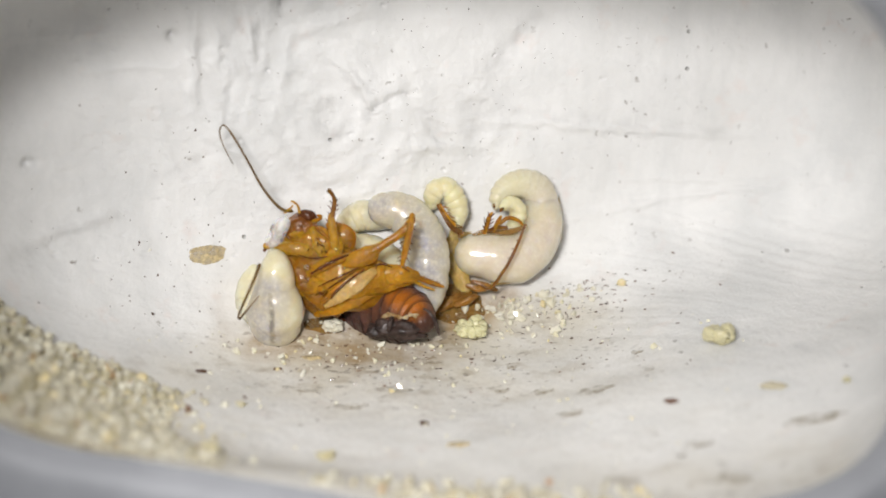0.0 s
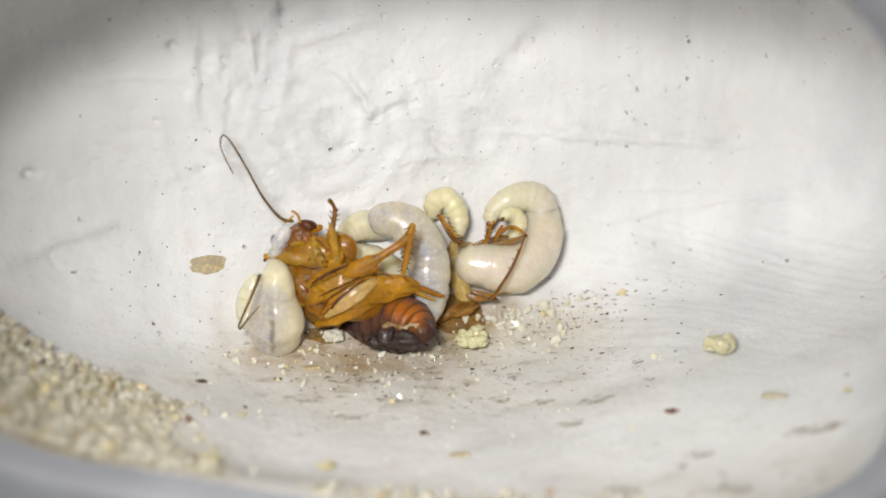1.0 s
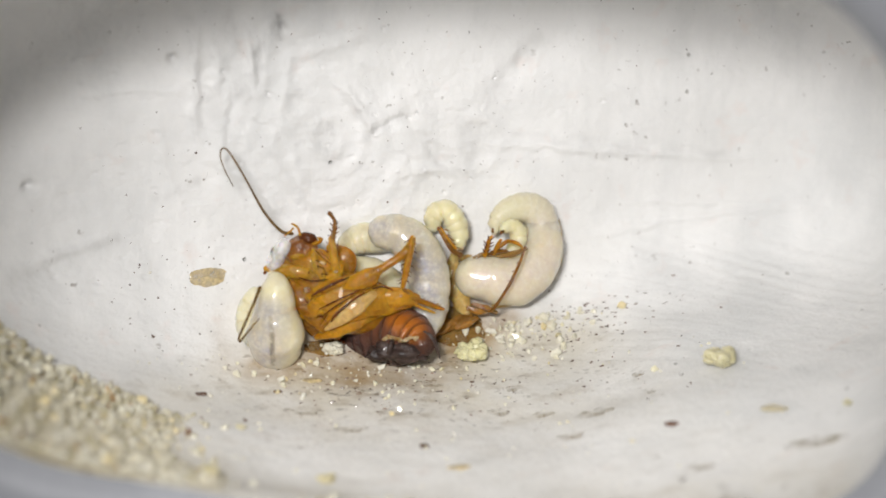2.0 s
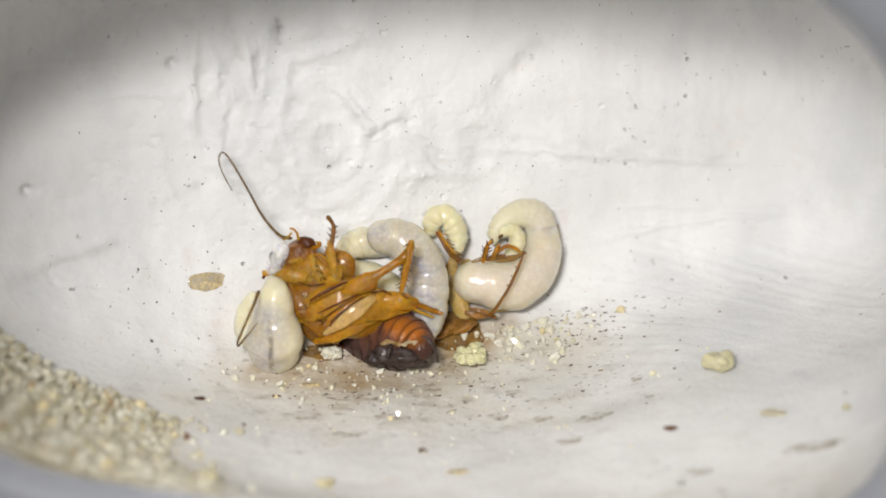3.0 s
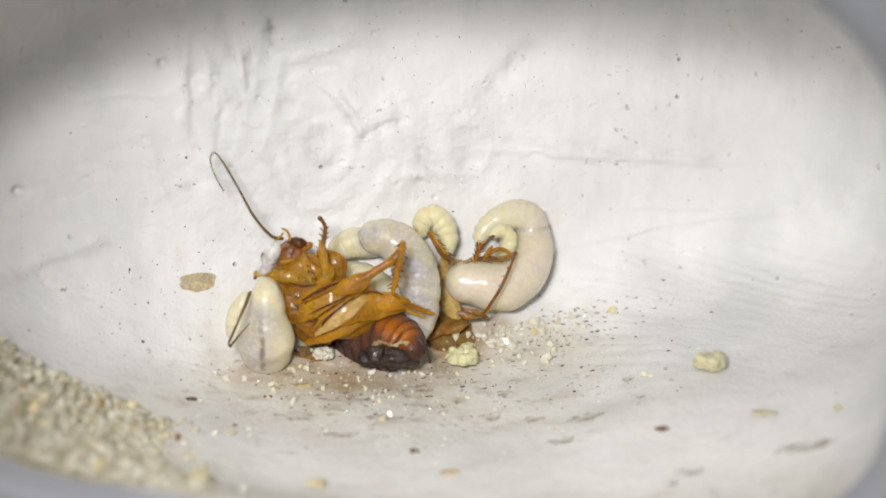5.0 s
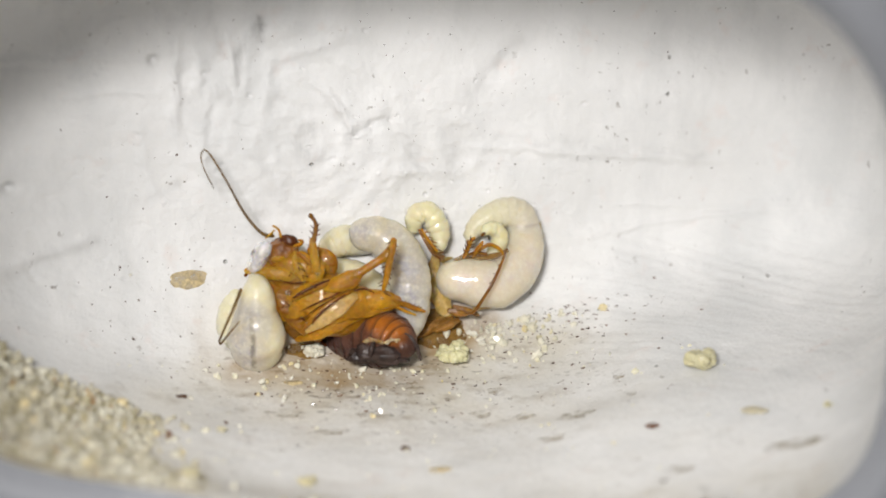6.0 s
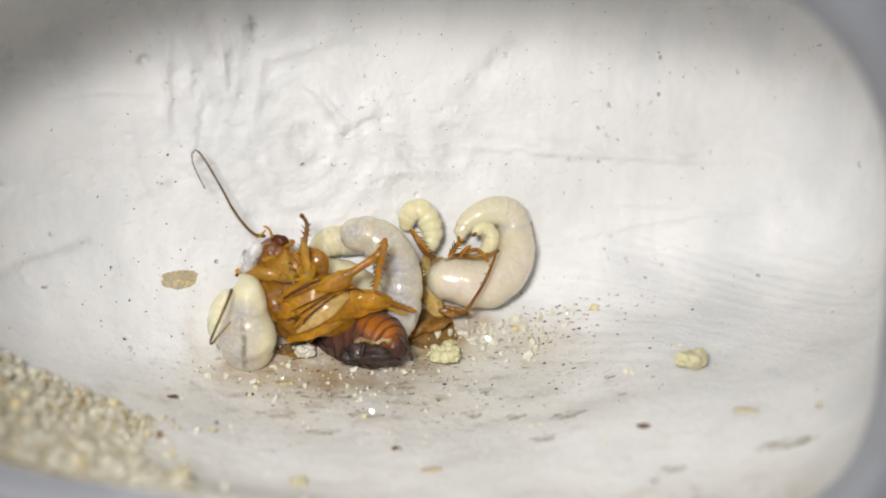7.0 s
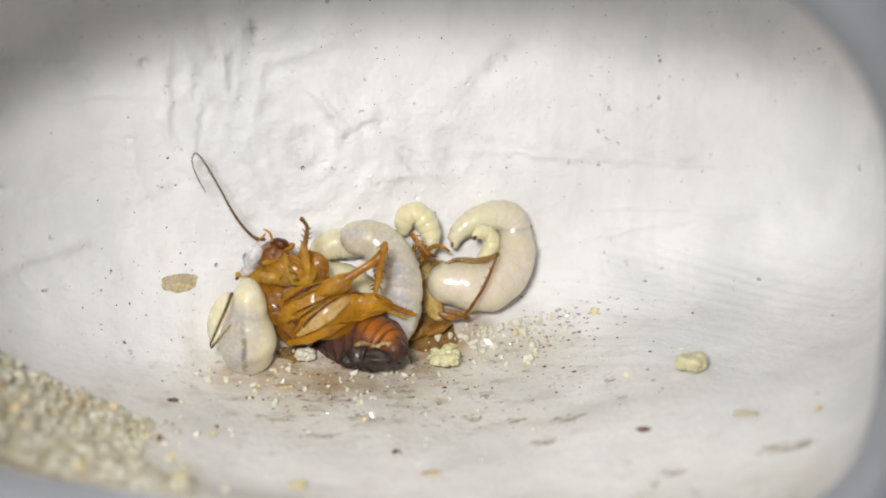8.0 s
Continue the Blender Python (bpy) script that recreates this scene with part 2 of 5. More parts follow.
def mesh_of(name, verts, faces, mat, smooth=True):
    me = bpy.data.meshes.new(name)
    me.from_pydata(verts, [], faces)
    me.materials.append(mat)
    if smooth:
        me.polygons.foreach_set("use_smooth", [True] * len(me.polygons))
    me.update()
    return me


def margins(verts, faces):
    """Darker colour where a plate or limb turns sideways to the sheet, fading in towards its middle line."""
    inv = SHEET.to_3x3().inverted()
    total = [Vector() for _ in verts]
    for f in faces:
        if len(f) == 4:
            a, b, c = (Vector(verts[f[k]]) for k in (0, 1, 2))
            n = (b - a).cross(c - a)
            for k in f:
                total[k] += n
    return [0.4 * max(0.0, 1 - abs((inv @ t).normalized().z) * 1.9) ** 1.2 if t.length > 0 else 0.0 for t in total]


def thing(name, base, label, category, group="", kind=""):
    ob = new(name)
    ob.empty_display_size = 0.001
    ob.location = base
    ORIGIN[ob] = Vector(base)
    return tagged(ob, label, category, group, kind)


def part(name, shape, mat, parent, label="", smooth=True, pivot=None, attrs=None):
    """Links verts and faces, given in the place's space, as one mesh under a thing or a part."""
    verts, faces = shape
    base = ORIGIN[parent]
    o = Vector(pivot) if pivot is not None else base
    ob = new(name, mesh_of(name, [tuple(Vector(p) - o) for p in verts], faces, mat, smooth))
    ob.parent = parent
    ob.location = o - base
    ORIGIN[ob] = o
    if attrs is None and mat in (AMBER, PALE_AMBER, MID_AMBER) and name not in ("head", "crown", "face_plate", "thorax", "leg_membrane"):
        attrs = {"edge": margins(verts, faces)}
    for key, values in (attrs or {}).items():
        a = ob.data.attributes.new(key, "FLOAT", "POINT")
        a.data.foreach_set("value", values)
    if label:
        tagged(ob, label)
    return ob


def solo(name, shape, mat, label, category, group="", kind="", smooth=True, base=None):
    """A thing that is one mesh."""
    verts, faces = shape
    o = Vector(base) if base is not None else sum((Vector(p) for p in verts), Vector()) / len(verts)
    ob = new(name, mesh_of(name, [tuple(Vector(p) - o) for p in verts], faces, mat, smooth))
    ob.location = o
    ORIGIN[ob] = o
    return tagged(ob, label, category, group, kind)


def spline(pts, steps):
    """Catmull-Rom through the points, any number of columns."""
    p = [np.array(q, float) for q in pts]
    p = [2 * p[0] - p[1]] + p + [2 * p[-1] - p[-2]]
    out = []
    for i in range(1, len(p) - 2):
        for k in range(steps):
            t = k / steps
            out.append(0.5 * (2 * p[i] + (p[i + 1] - p[i - 1]) * t + (2 * p[i - 1] - 5 * p[i] + 4 * p[i + 1] - p[i + 2]) * t * t
                              + (3 * p[i] - p[i - 1] - 3 * p[i + 1] + p[i + 2]) * t ** 3))
    out.append(p[-2])
    return np.array(out)


def tube(path, around=20, steps=8, pinch=0, depth=0.0, caps=True, flat=1.0, rough=0.0, seed=0):
    """A round body swept along (u, v, n, radius), with rounded ends. pinch: how many rings it has; flat: its thickness towards the eye."""
    line = spline(path, steps)
    c, r = line[:, :3], np.maximum(line[:, 3], 0.004)
    seg = np.linalg.norm(np.diff(c, axis=0), axis=1)
    s = np.concatenate([[0], np.cumsum(seg)]) / max(seg.sum(), 1e-9)
    if pinch:
        r = r * (1 - depth * (1 - np.abs(np.sin(np.pi * pinch * s))) ** 2.2)
    tan = np.gradient(c, axis=0)
    tan /= np.linalg.norm(tan, axis=1)[:, None] + 1e-12
    if caps:
        turn = np.radians([80, 62, 45, 28, 13])
        head = [(c[0] - tan[0] * r[0] * math.sin(a), r[0] * math.cos(a)) for a in turn]
        tail = [(c[-1] + tan[-1] * r[-1] * math.sin(a), r[-1] * math.cos(a)) for a in turn[::-1]]
        c = np.vstack([[h[0] for h in head], c, [h[0] for h in tail]])
        r = np.concatenate([[h[1] for h in head], r, [h[1] for h in tail]])
        tan = np.vstack([np.repeat(tan[:1], 5, 0), tan, np.repeat(tan[-1:], 5, 0)])
    out = np.array([0, 0, 1.0])
    verts, faces, count = [], [], len(c)
    side = None
    for i in range(count):
        if side is None:
            side = np.cross(tan[i], out) if abs(tan[i][2]) < 0.95 else np.array([1.0, 0, 0])
        side = side - tan[i] * side.dot(tan[i])
        side /= np.linalg.norm(side) + 1e-12
        up = np.cross(side, tan[i])
        for k in range(around):
            a = 2 * math.pi * k / around
            d = side * math.cos(a) + up * math.sin(a)
            w = r[i]
            if rough:
                w *= 1 + rough * noise.noise(Vector(c[i] * 1.1 + d * 1.4) + Vector((seed * 7.3, 0, 0)))
            q = c[i] + d * w * np.array([1, 1, flat])
            verts.append(tuple(spot(*q)))
    for i in range(count - 1):
        for k in range(around):
            a, b = i * around + k, i * around + (k + 1) % around
            faces.append((a, b, b + around, a + around))
    faces.append(tuple(range(around))[::-1])
    faces.append(tuple(range((count - 1) * around, count * around)))
    return verts, faces


def blob(u, v, n, ru, rv, rn, turn=0.0, rows=14, around=20, rough=0.0, seed=0, full=2.0):
    """A rounded lump on the sheet, turned by some degrees in it."""
    verts, faces = [], []
    ca, sa = math.cos(radians(turn)), math.sin(radians(turn))
    for i in range(rows + 1):
        th = math.pi * min(max(i / rows, 0.002), 0.998)
        for k in range(around):
            a = 2 * math.pi * k / around
            c, q = math.cos(th), (1 - abs(math.cos(th)) ** full) ** (1 / full)
            d = Vector((c, q * math.cos(a), q * math.sin(a)))
            w = 1 + rough * noise.noise(d * 1.7 + Vector((seed * 3.1, seed, 0)))
            x, y, z = d.x * ru * w, d.y * rv * w, d.z * rn * w
            verts.append(tuple(spot(u + x * ca - y * sa, v + x * sa + y * ca, n + z)))
    for i in range(rows):
        for k in range(around):
            a, b = i * around + k, i * around + (k + 1) % around
            faces.append((a, b, b + around, a + around))
    return verts, faces


def join(*shapes):
    verts, faces = [], []
    for v, f in shapes:
        k = len(verts)
        verts += v
        faces += [tuple(i + k for i in q) for q in f]
    return verts, faces


def on_sheet(verts):
    """Millimetres on the sheet for points in the place."""
    inv = SHEET.inverted()
    return [(inv @ Vector(p)) / MM for p in verts]


def painted(verts, strokes):
    """How strongly soft pigment strokes ((u, v), (u, v), radius, strength) cover each vertex."""
    out = []
    for p in on_sheet(verts):
        w = 0.0
        for a, b, r, k in strokes:
            d = near_line(p.x, p.y, a, b)[0] / r
            w = max(w, k * max(0.0, 1 - d * d) ** 0.7)
        out.append(w)
    return out


def near_line(px, pz, a, b):
    """Distance to a stretch, and how far along it."""
    dx, dz = b[0] - a[0], b[1] - a[1]
    t = max(0.0, min(1.0, ((px - a[0]) * dx + (pz - a[1]) * dz) / (dx * dx + dz * dz + 1e-9)))
    return math.hypot(px - a[0] - t * dx, pz - a[1] - t * dz), t


# ---- the hollow ----
CX, CZ, FRONT = -1.0, 15.0, -28.0


def rim(a):
    """The opening's half width in the direction a, from its middle."""
    c, s = math.cos(a), math.sin(a)
    w, h = (25.6 if c > 0 else 29.0), (17.6 if s > 0 else 15.6)
    p = {(True, True): 2.7, (False, True): 2.45, (False, False): 2.3, (True, False): 5.0}[(c > 0, s > 0)]
    return (abs(c / w) ** p + abs(s / h) ** p) ** (-1 / p)


# raised rings, ridges and pits of the back wall: x, z, radius, width, height
RINGS = [(*(-7.92, 15.44), 1.1, 0.4, 0.05), (*(-7.92, 15.44), 3.6, 0.6, 0.085), (*(-7.92, 15.44), 2.4, 0.5, 0.07), (*(-7.92, 15.44), 5.2, 0.55, 0.07), (*(-7.92, 15.44), 6.6, 0.6, 0.055), (*(2.39, 14.54), 1.5, 0.5, 0.07), (*(-24.58, 7.87), 0.35, 0.15, 0.05)]
PITS = [(*(-7.92, 15.44), 0.75, 0.10), (*(-17.63, 21.27), 0.30, 0.4), (*(-26.73, 13.60), 0.32, 0.35), (*(17.26, 13.43), 0.12, 0.1), (*(-23.73, 21.65), 0.15, 0.15), (*(-11.69, 18.68), 0.13, 0.15),
        (*(-23.47, 19.89), 0.14, 0.15), (*(-10.61, 23.12), 0.25, 0.2), (*(11.11, 17.10), 0.1, 0.12), (*(-22.89, 7.00), 0.14, 0.12), (*(-25.30, 7.74), 0.13, 0.12), (*(-18.94, 16.42), 0.15, 0.12)]
RIDGES = [((-15.2, 22.6), (-14.6, 17.5), 0.3, 0.1), ((-12.9, 22.8), (-12.5, 18.8), 0.25, 0.12), ((-13.9, 20.4), (-14.5, 14.9), 0.35, -0.09), ((-27.5, 21.8), (-17.8, 21.6), 0.25, 0.07),
          ((-24.0, 19.4), (-17.2, 19.2), 0.2, 0.04), ((-20.45, 20.55), (-26.50, 21.12), 0.22, 0.05), ((-11.39, 23.15), (-12.11, 18.52), 0.3, 0.10), ((-19.10, 16.41), (-17.57, 11.13), 0.4, 0.07),
          ((-24.19, 17.43), (-20.63, 14.80), 0.5, 0.07), ((-16.26, 23.27), (-16.25, 16.11), 0.35, 0.14), ((-16.25, 16.11), (-11.68, 10.71), 0.5, 0.12), ((-27.36, 8.50), (-22.20, 9.53), 0.35, 0.12),
          ((-12.83, 21.18), (-13.33, 17.41), 0.6, 0.10)]
RIDGES += [((-10.4, 20.5), (-11.2, 16.0), 0.4, 0.07), ((-5.66, 16.83), (-4.46, 15.60), 0.16, 0.06), ((-4.46, 15.60), (-2.78, 16.45), 0.16, 0.06), ((-5.43, 22.41), (-9.92, 21.05), 0.4, 0.08),
          ((8.46, 19.13), (15.79, 16.10), 0.5, 0.06), ((12.79, 9.57), (24.65, 8.75), 0.35, 0.06), ((-6.98, 19.05), (-4.57, 15.86), 0.35, 0.16), ((-4.57, 15.78), (-2.47, 16.64), 0.4, -0.15),
          ((3.38, 14.40), (21.99, 12.41), 0.35, 0.13), ((-3.26, 13.00), (1.81, 12.44), 0.5, 0.10), ((7.08, 6.68), (27.82, 8.76), 0.4, 0.10), ((2.95, 17.82), (6.84, 21.53), 0.7, -0.12),
          ((-10.82, 14.23), (-8.67, 10.50), 0.6, 0.10), ((-1.71, 15.65), (0.24, 12.74), 0.5, -0.10)]


_rng = random.Random(31)
PITS += [(_rng.uniform(-26, 8), _rng.uniform(6, 26), _rng.uniform(0.06, 0.13), _rng.uniform(0.06, 0.14)) for _ in range(46)]
PITS += [(_rng.uniform(-26, 8), _rng.uniform(6, 26), _rng.uniform(0.10, 0.2), _rng.uniform(-0.05, -0.02)) for _ in range(30)]
DABS = (-11.82, 18.49)


def lip_lift(x):
    """How much the lower lip stands up towards the sand heap."""
    return float(np.interp(x, (-28, -24, -21.7, -17.3, -13.3, -9.7, -6.6, -3.7, -1, 2), (0, 0.15, 0.5, 1.25, 1.5, 1.32, 1.0, 0.45, 0.1, 0)))


def smooth_step(t):
    t = min(1.0, max(0.0, t))
    return t * t * (3 - 2 * t)


def slope_up(x, y):
    """How much the floor climbs towards the far side of the hollow."""
    return 2.6 * smooth_step((x - 5) / 14) * smooth_step((y + 27) / 14)


def relief(x, y, z):
    """How far the plaster stands proud, in millimetres."""
    p = Vector((x, y, z))
    calm = 0.35 + 0.65 * min(1.0, max(0.0, (z - 1.0) / 3.0))
    h = 0.34 * noise.noise(p * 0.16) + calm * (0.095 * noise.noise(p * 0.42 + Vector((9, 3, 1))) + 0.042 * noise.noise(p * 1.05) + 0.026 * noise.noise(p * 2.4))
    streak = min(1.0, max(0.0, (x - 7) / 7)) * math.exp(-(z / 6.5) ** 2) * math.exp(-(min(0.0, y + 3) / 6) ** 2)
    h += 0.012 * noise.noise(Vector((x * 0.16 + 0.5 * y, y * 1.3, z * 2.6)))
    h += streak * (0.075 * noise.noise(Vector((x * 0.05, (y + 0.7 * x + 1.5 * z) * 1.1, 3))) + 0.042 * noise.noise(Vector((x * 0.07, (y + 0.7 * x + 1.5 * z) * 3.2, 8))))
    if y > -13:
        dab = math.exp(-((x - DABS[0]) / 5.0) ** 2 - ((z - DABS[1]) / 6.5) ** 2)
        h += dab * (0.13 * noise.noise(Vector((x * 0.75, y, z * 0.55))) + 0.08 * noise.noise(Vector((x * 1.6 + 7, y, z * 1.2))))
        wob = 0.45 * noise.noise(Vector((x * 0.6, z * 0.6, 4))) + 0.2 * noise.noise(Vector((x * 1.8, z * 1.8, 9)))
        for cx, cz, r, w, k in RINGS:
            d = (math.hypot(x - cx, (z - cz) * 0.85) + wob * 0.35 - r) / w
            if abs(d) < 2.5:
                h += 2.4 * k * math.exp(-d * d) * (0.7 + 0.6 * noise.noise(Vector((x * 0.6, z * 0.6, 11))))
        for cx, cz, r, k in PITS:
            d = math.hypot(x - cx, z - cz) / r
            if d < 2.5:
                h -= k * math.exp(-d * d) * 2.0
        for a, b, w, k in RIDGES:
            d, t = near_line(x + wob, z + wob * 0.6, a, b)
            d /= w
            if d < 2.5:
                h += 2.0 * k * math.exp(-d * d) * (0.4 + 0.6 * math.sin(math.pi * min(1, max(0, t))))
    return h


def dirt_at(x, y, z):
    """How dirty the plaster is: worst under the cockroach and along the sand, nothing up the wall."""
    # dirt under the cockroach, also darkening the floor for shade round the plump grub
    a = 0.95 * math.exp(-((x + 5.5) / 13.0) ** 2 - ((y + 6.5) / 7.5) ** 2)
    b = 0.55 * math.exp(-((x - 8) / 8.0) ** 2 - ((y - 1) / 4.5) ** 2)
    c = 0.42 * math.exp(-((y + 27) / 6.0) ** 2)
    d = 0.55 * math.exp(-((x + 23) / 6.0) ** 2 - ((y + 16) / 5.0) ** 2) + 1.0 * math.exp(-((x + 22) / 7.5) ** 2 - ((y + 24) / 7.0) ** 2)
    e = 0.12 * math.exp(-((x - 15) / 12.0) ** 2 - ((y + 13) / 10.0) ** 2)
    low = 1.2 + 2.6 * min(1.0, max(0.0, (-x - 15) / 8)) * min(1.0, max(0.0, (-y - 13) / 3))
    return min(1.0, a + b + c + d + e) * (1.0 if z < low else math.exp(-((z - low) / 1.3) ** 2))


# grey marks and painted-in shade of pits and ridges on the back wall: a stretch of it, half width and strength
MARKS_AND_SHADE = [((-7.8, 16.2), (-7.8, 14.8), 0.95, 0.62), ((2.3, 15.2), (2.3, 13.9), 1.3, 0.3), ((-10.7, 24.0), (-10.8, 22.4), 0.3, 1.0), ((-10.9, 23.6), (-12.2, 21.4), 0.42, 0.7), ((-12.0, 21.6), (-12.3, 19.6), 0.4, 0.5),
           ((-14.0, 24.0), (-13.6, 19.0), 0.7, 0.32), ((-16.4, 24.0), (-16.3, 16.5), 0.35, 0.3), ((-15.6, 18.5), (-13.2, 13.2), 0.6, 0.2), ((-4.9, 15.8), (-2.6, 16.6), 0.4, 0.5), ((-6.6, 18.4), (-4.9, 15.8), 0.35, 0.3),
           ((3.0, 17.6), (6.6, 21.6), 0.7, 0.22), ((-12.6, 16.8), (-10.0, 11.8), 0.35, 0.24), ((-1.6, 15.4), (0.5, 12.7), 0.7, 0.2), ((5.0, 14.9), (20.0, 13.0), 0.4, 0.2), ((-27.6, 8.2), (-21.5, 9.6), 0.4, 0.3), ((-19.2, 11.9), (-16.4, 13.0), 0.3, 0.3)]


def mark_shade_at(x, y, z):
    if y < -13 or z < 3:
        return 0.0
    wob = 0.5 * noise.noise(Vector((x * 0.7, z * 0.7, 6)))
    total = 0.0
    for a, b, w, k in MARKS_AND_SHADE:
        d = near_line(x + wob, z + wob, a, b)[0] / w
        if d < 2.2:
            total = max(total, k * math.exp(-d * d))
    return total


SEEPS_AND_SHADE = [(-5.0, -6.6, 4.6, 1.3, 0.3), (-11.2, -7.6, 2.8, 1.1, 0.25), (*(-7.60, -5.12), 4.2, 2.6, 1.5), (*(-9.06, -6.02), 2.0, 1.0, 0.7), (*(0.63, -1.71), 2.6, 1.9, 1.3), (*(-3.19, -6.05), 3.6, 1.2, 0.55), (*(3.01, -0.18), 2.2, 0.8, 0.6), (*(-10.70, -6.72), 2.2, 1.0, 0.4)]


def amber_at(x, y, z):
    """Where the cockroach's fluid has soaked into the floor, with the brown shade under it painted in."""
    wob = 0.5 * noise.noise(Vector((x * 0.5, y * 0.5, 5)))
    return min(1.0, sum(1.6 * k * math.exp(-((x - cx) / w + wob) ** 2 - ((y - cy) / d + wob) ** 2) for cx, cy, w, d, k in SEEPS_AND_SHADE)) if z < 7 else 0.0


def hollow():
    n_round, n_deep = 860, 360
    q = 4.6
    pts, rows = [], []
    angles = [2 * math.pi * k / n_round for k in range(n_round)]
    radii = [rim(a) for a in angles]
    for j in range(n_deep):
        f = j / n_deep
        th = (math.pi / 2) * (f ** 1.0)
        rho = (math.cos(th) ** q + math.sin(th) ** q) ** (-1 / q)
        c, deep = rho * math.cos(th), rho * math.sin(th)
        rows.append((c, deep))
    verts = np.zeros((n_deep * n_round + 1, 3))
    for j, (c, deep) in enumerate(rows):
        for k, a in enumerate(angles):
            x, z = CX + radii[k] * c * math.cos(a) * (1 + (0.55 if math.cos(a) > 0 else 0.16) * deep), CZ + radii[k] * c * math.sin(a)
            verts[j * n_round + k] = (x, FRONT + (29.4 + 0.24 * x) * deep, z)
    verts[-1] = (CX, FRONT + 29.4 + 0.24 * CX, CZ)
    grid = verts[:-1].reshape(n_deep, n_round, 3)
    du = np.roll(grid, -1, 1) - np.roll(grid, 1, 1)
    dv = np.gradient(grid, axis=0)
    nor = np.cross(du, dv)
    nor /= np.linalg.norm(nor, axis=2)[:, :, None] + 1e-12
    mid = np.array([CX, FRONT + 13, CZ])
    flip = np.sign(((mid - grid) * nor).sum(2))[:, :, None]
    nor = nor * flip
    moved = grid.copy()
    for j in range(n_deep):
        fade = min(1.0, j / 20)
        for k in range(n_round):
            x, y, z = grid[j, k]
            moved[j, k] += nor[j, k] * relief(x, y, z) * fade
            if z < 10 and x > 5:
                moved[j, k, 2] += slope_up(x, y) * (1 - max(0.0, z) / 10)
            if z < 8:
                moved[j, k, 2] += lip_lift(x) * math.exp(-((y - FRONT) / 4.5) ** 2)
    verts[:-1] = moved.reshape(-1, 3)
    verts[-1] = verts[-1 - n_round:-1].mean(0)
    quads = {"floor": [], "wall": []}
    low, high = math.radians(205), math.radians(335)
    for j in range(n_deep - 1):
        for k in range(n_round):
            k2 = (k + 1) % n_round
            face = (j * n_round + k, j * n_round + k2, (j + 1) * n_round + k2, (j + 1) * n_round + k)
            quads["floor" if low < angles[k] < high and rows[j][1] < 0.93 and rows[j][0] > 0.86 else "wall"].append(face)
    last = (n_deep - 1) * n_round
    for k in range(n_round):
        quads["wall"].append((last + k, last + (k + 1) % n_round, n_deep * n_round))
    made = {}
    for name, mat, label in (("floor", PLASTER, "white plaster floor of the hollow, stained brown and gritty"),
                             ("wall", PLASTER, "curved white plaster wall with ridges, pits and specks")):
        used = sorted({i for f in quads[name] for i in f})
        back = {i: k for k, i in enumerate(used)}
        v = [tuple(verts[i] * MM) for i in used]
        ob = new(name, mesh_of(name, v, [tuple(back[i] for i in f) for f in quads[name]], mat))
        tagged(ob, label, name, kind="structure")
        a = ob.data.attributes.new("dirt", "FLOAT", "POINT")
        a.data.foreach_set("value", [dirt_at(*verts[i]) for i in used])
        b = ob.data.attributes.new("amber", "FLOAT", "POINT")
        b.data.foreach_set("value", [amber_at(*verts[i]) for i in used])
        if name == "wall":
            c = ob.data.attributes.new("mark_shade", "FLOAT", "POINT")
            c.data.foreach_set("value", [mark_shade_at(*verts[i]) for i in used])
        made[name] = (v, [tuple(back[i] for i in f) for f in quads[name]])
    # the painted front round the opening, with a rounded lip
    fv, ff = [], []
    steps = [0.0, 0.25, 0.6, 1.0, 1.5, 2.2, 4, 8, 16, 32, 70]
    for e in steps:
        lip = max(0.0, 1 - e / 1.5)
        for k, a in enumerate(angles):
            r = radii[k] + e
            x = CX + r * math.cos(a)
            up = lip_lift(x) * math.exp(-(e / 9) ** 2) if a > math.pi else 0.0
            fv.append((x * MM, (FRONT - 1.4 * (1 - lip * lip)) * MM, (CZ + r * math.sin(a) + up) * MM))
    for j in range(len(steps) - 1):
        for k in range(n_round):
            k2 = (k + 1) % n_round
            ff.append((j * n_round + k2, j * n_round + k, (j + 1) * n_round + k, (j + 1) * n_round + k2))
    ob = new("front_panel", mesh_of("front_panel", fv, ff, FACE))
    tagged(ob, "smooth blue-grey front round the opening of the hollow", "panel", kind="structure")
    return made


SHELL = hollow()
_v, _f = join(SHELL["floor"], SHELL["wall"])
TREE = BVHTree.FromPolygons([Vector(p) for p in _v], _f)


def drop(x, y):
    """The plaster under a spot of the plan, in metres, with its normal."""
    hit, nor, _, _ = TREE.ray_cast(Vector((x * MM, y * MM, 16 * MM)), Vector((0, 0, -1)))
    if hit is None:
        return None, None
    return hit, nor if nor.z > 0 else -nor


def low_spot(x, y):
    """Whether a spot of the plan is floor, and not the foot of the wall."""
    hit, _ = drop(x, y)
    return hit is not None and hit.z < (2.4 + slope_up(x, y)) * MM


def on_wall(x, z):
    hit, nor, _, _ = TREE.ray_cast(Vector((x * MM, -24 * MM, z * MM)), Vector((0, 1, 0)))
    if hit is None:
        return None, None
    return hit, nor if nor.y < 0 else -nor


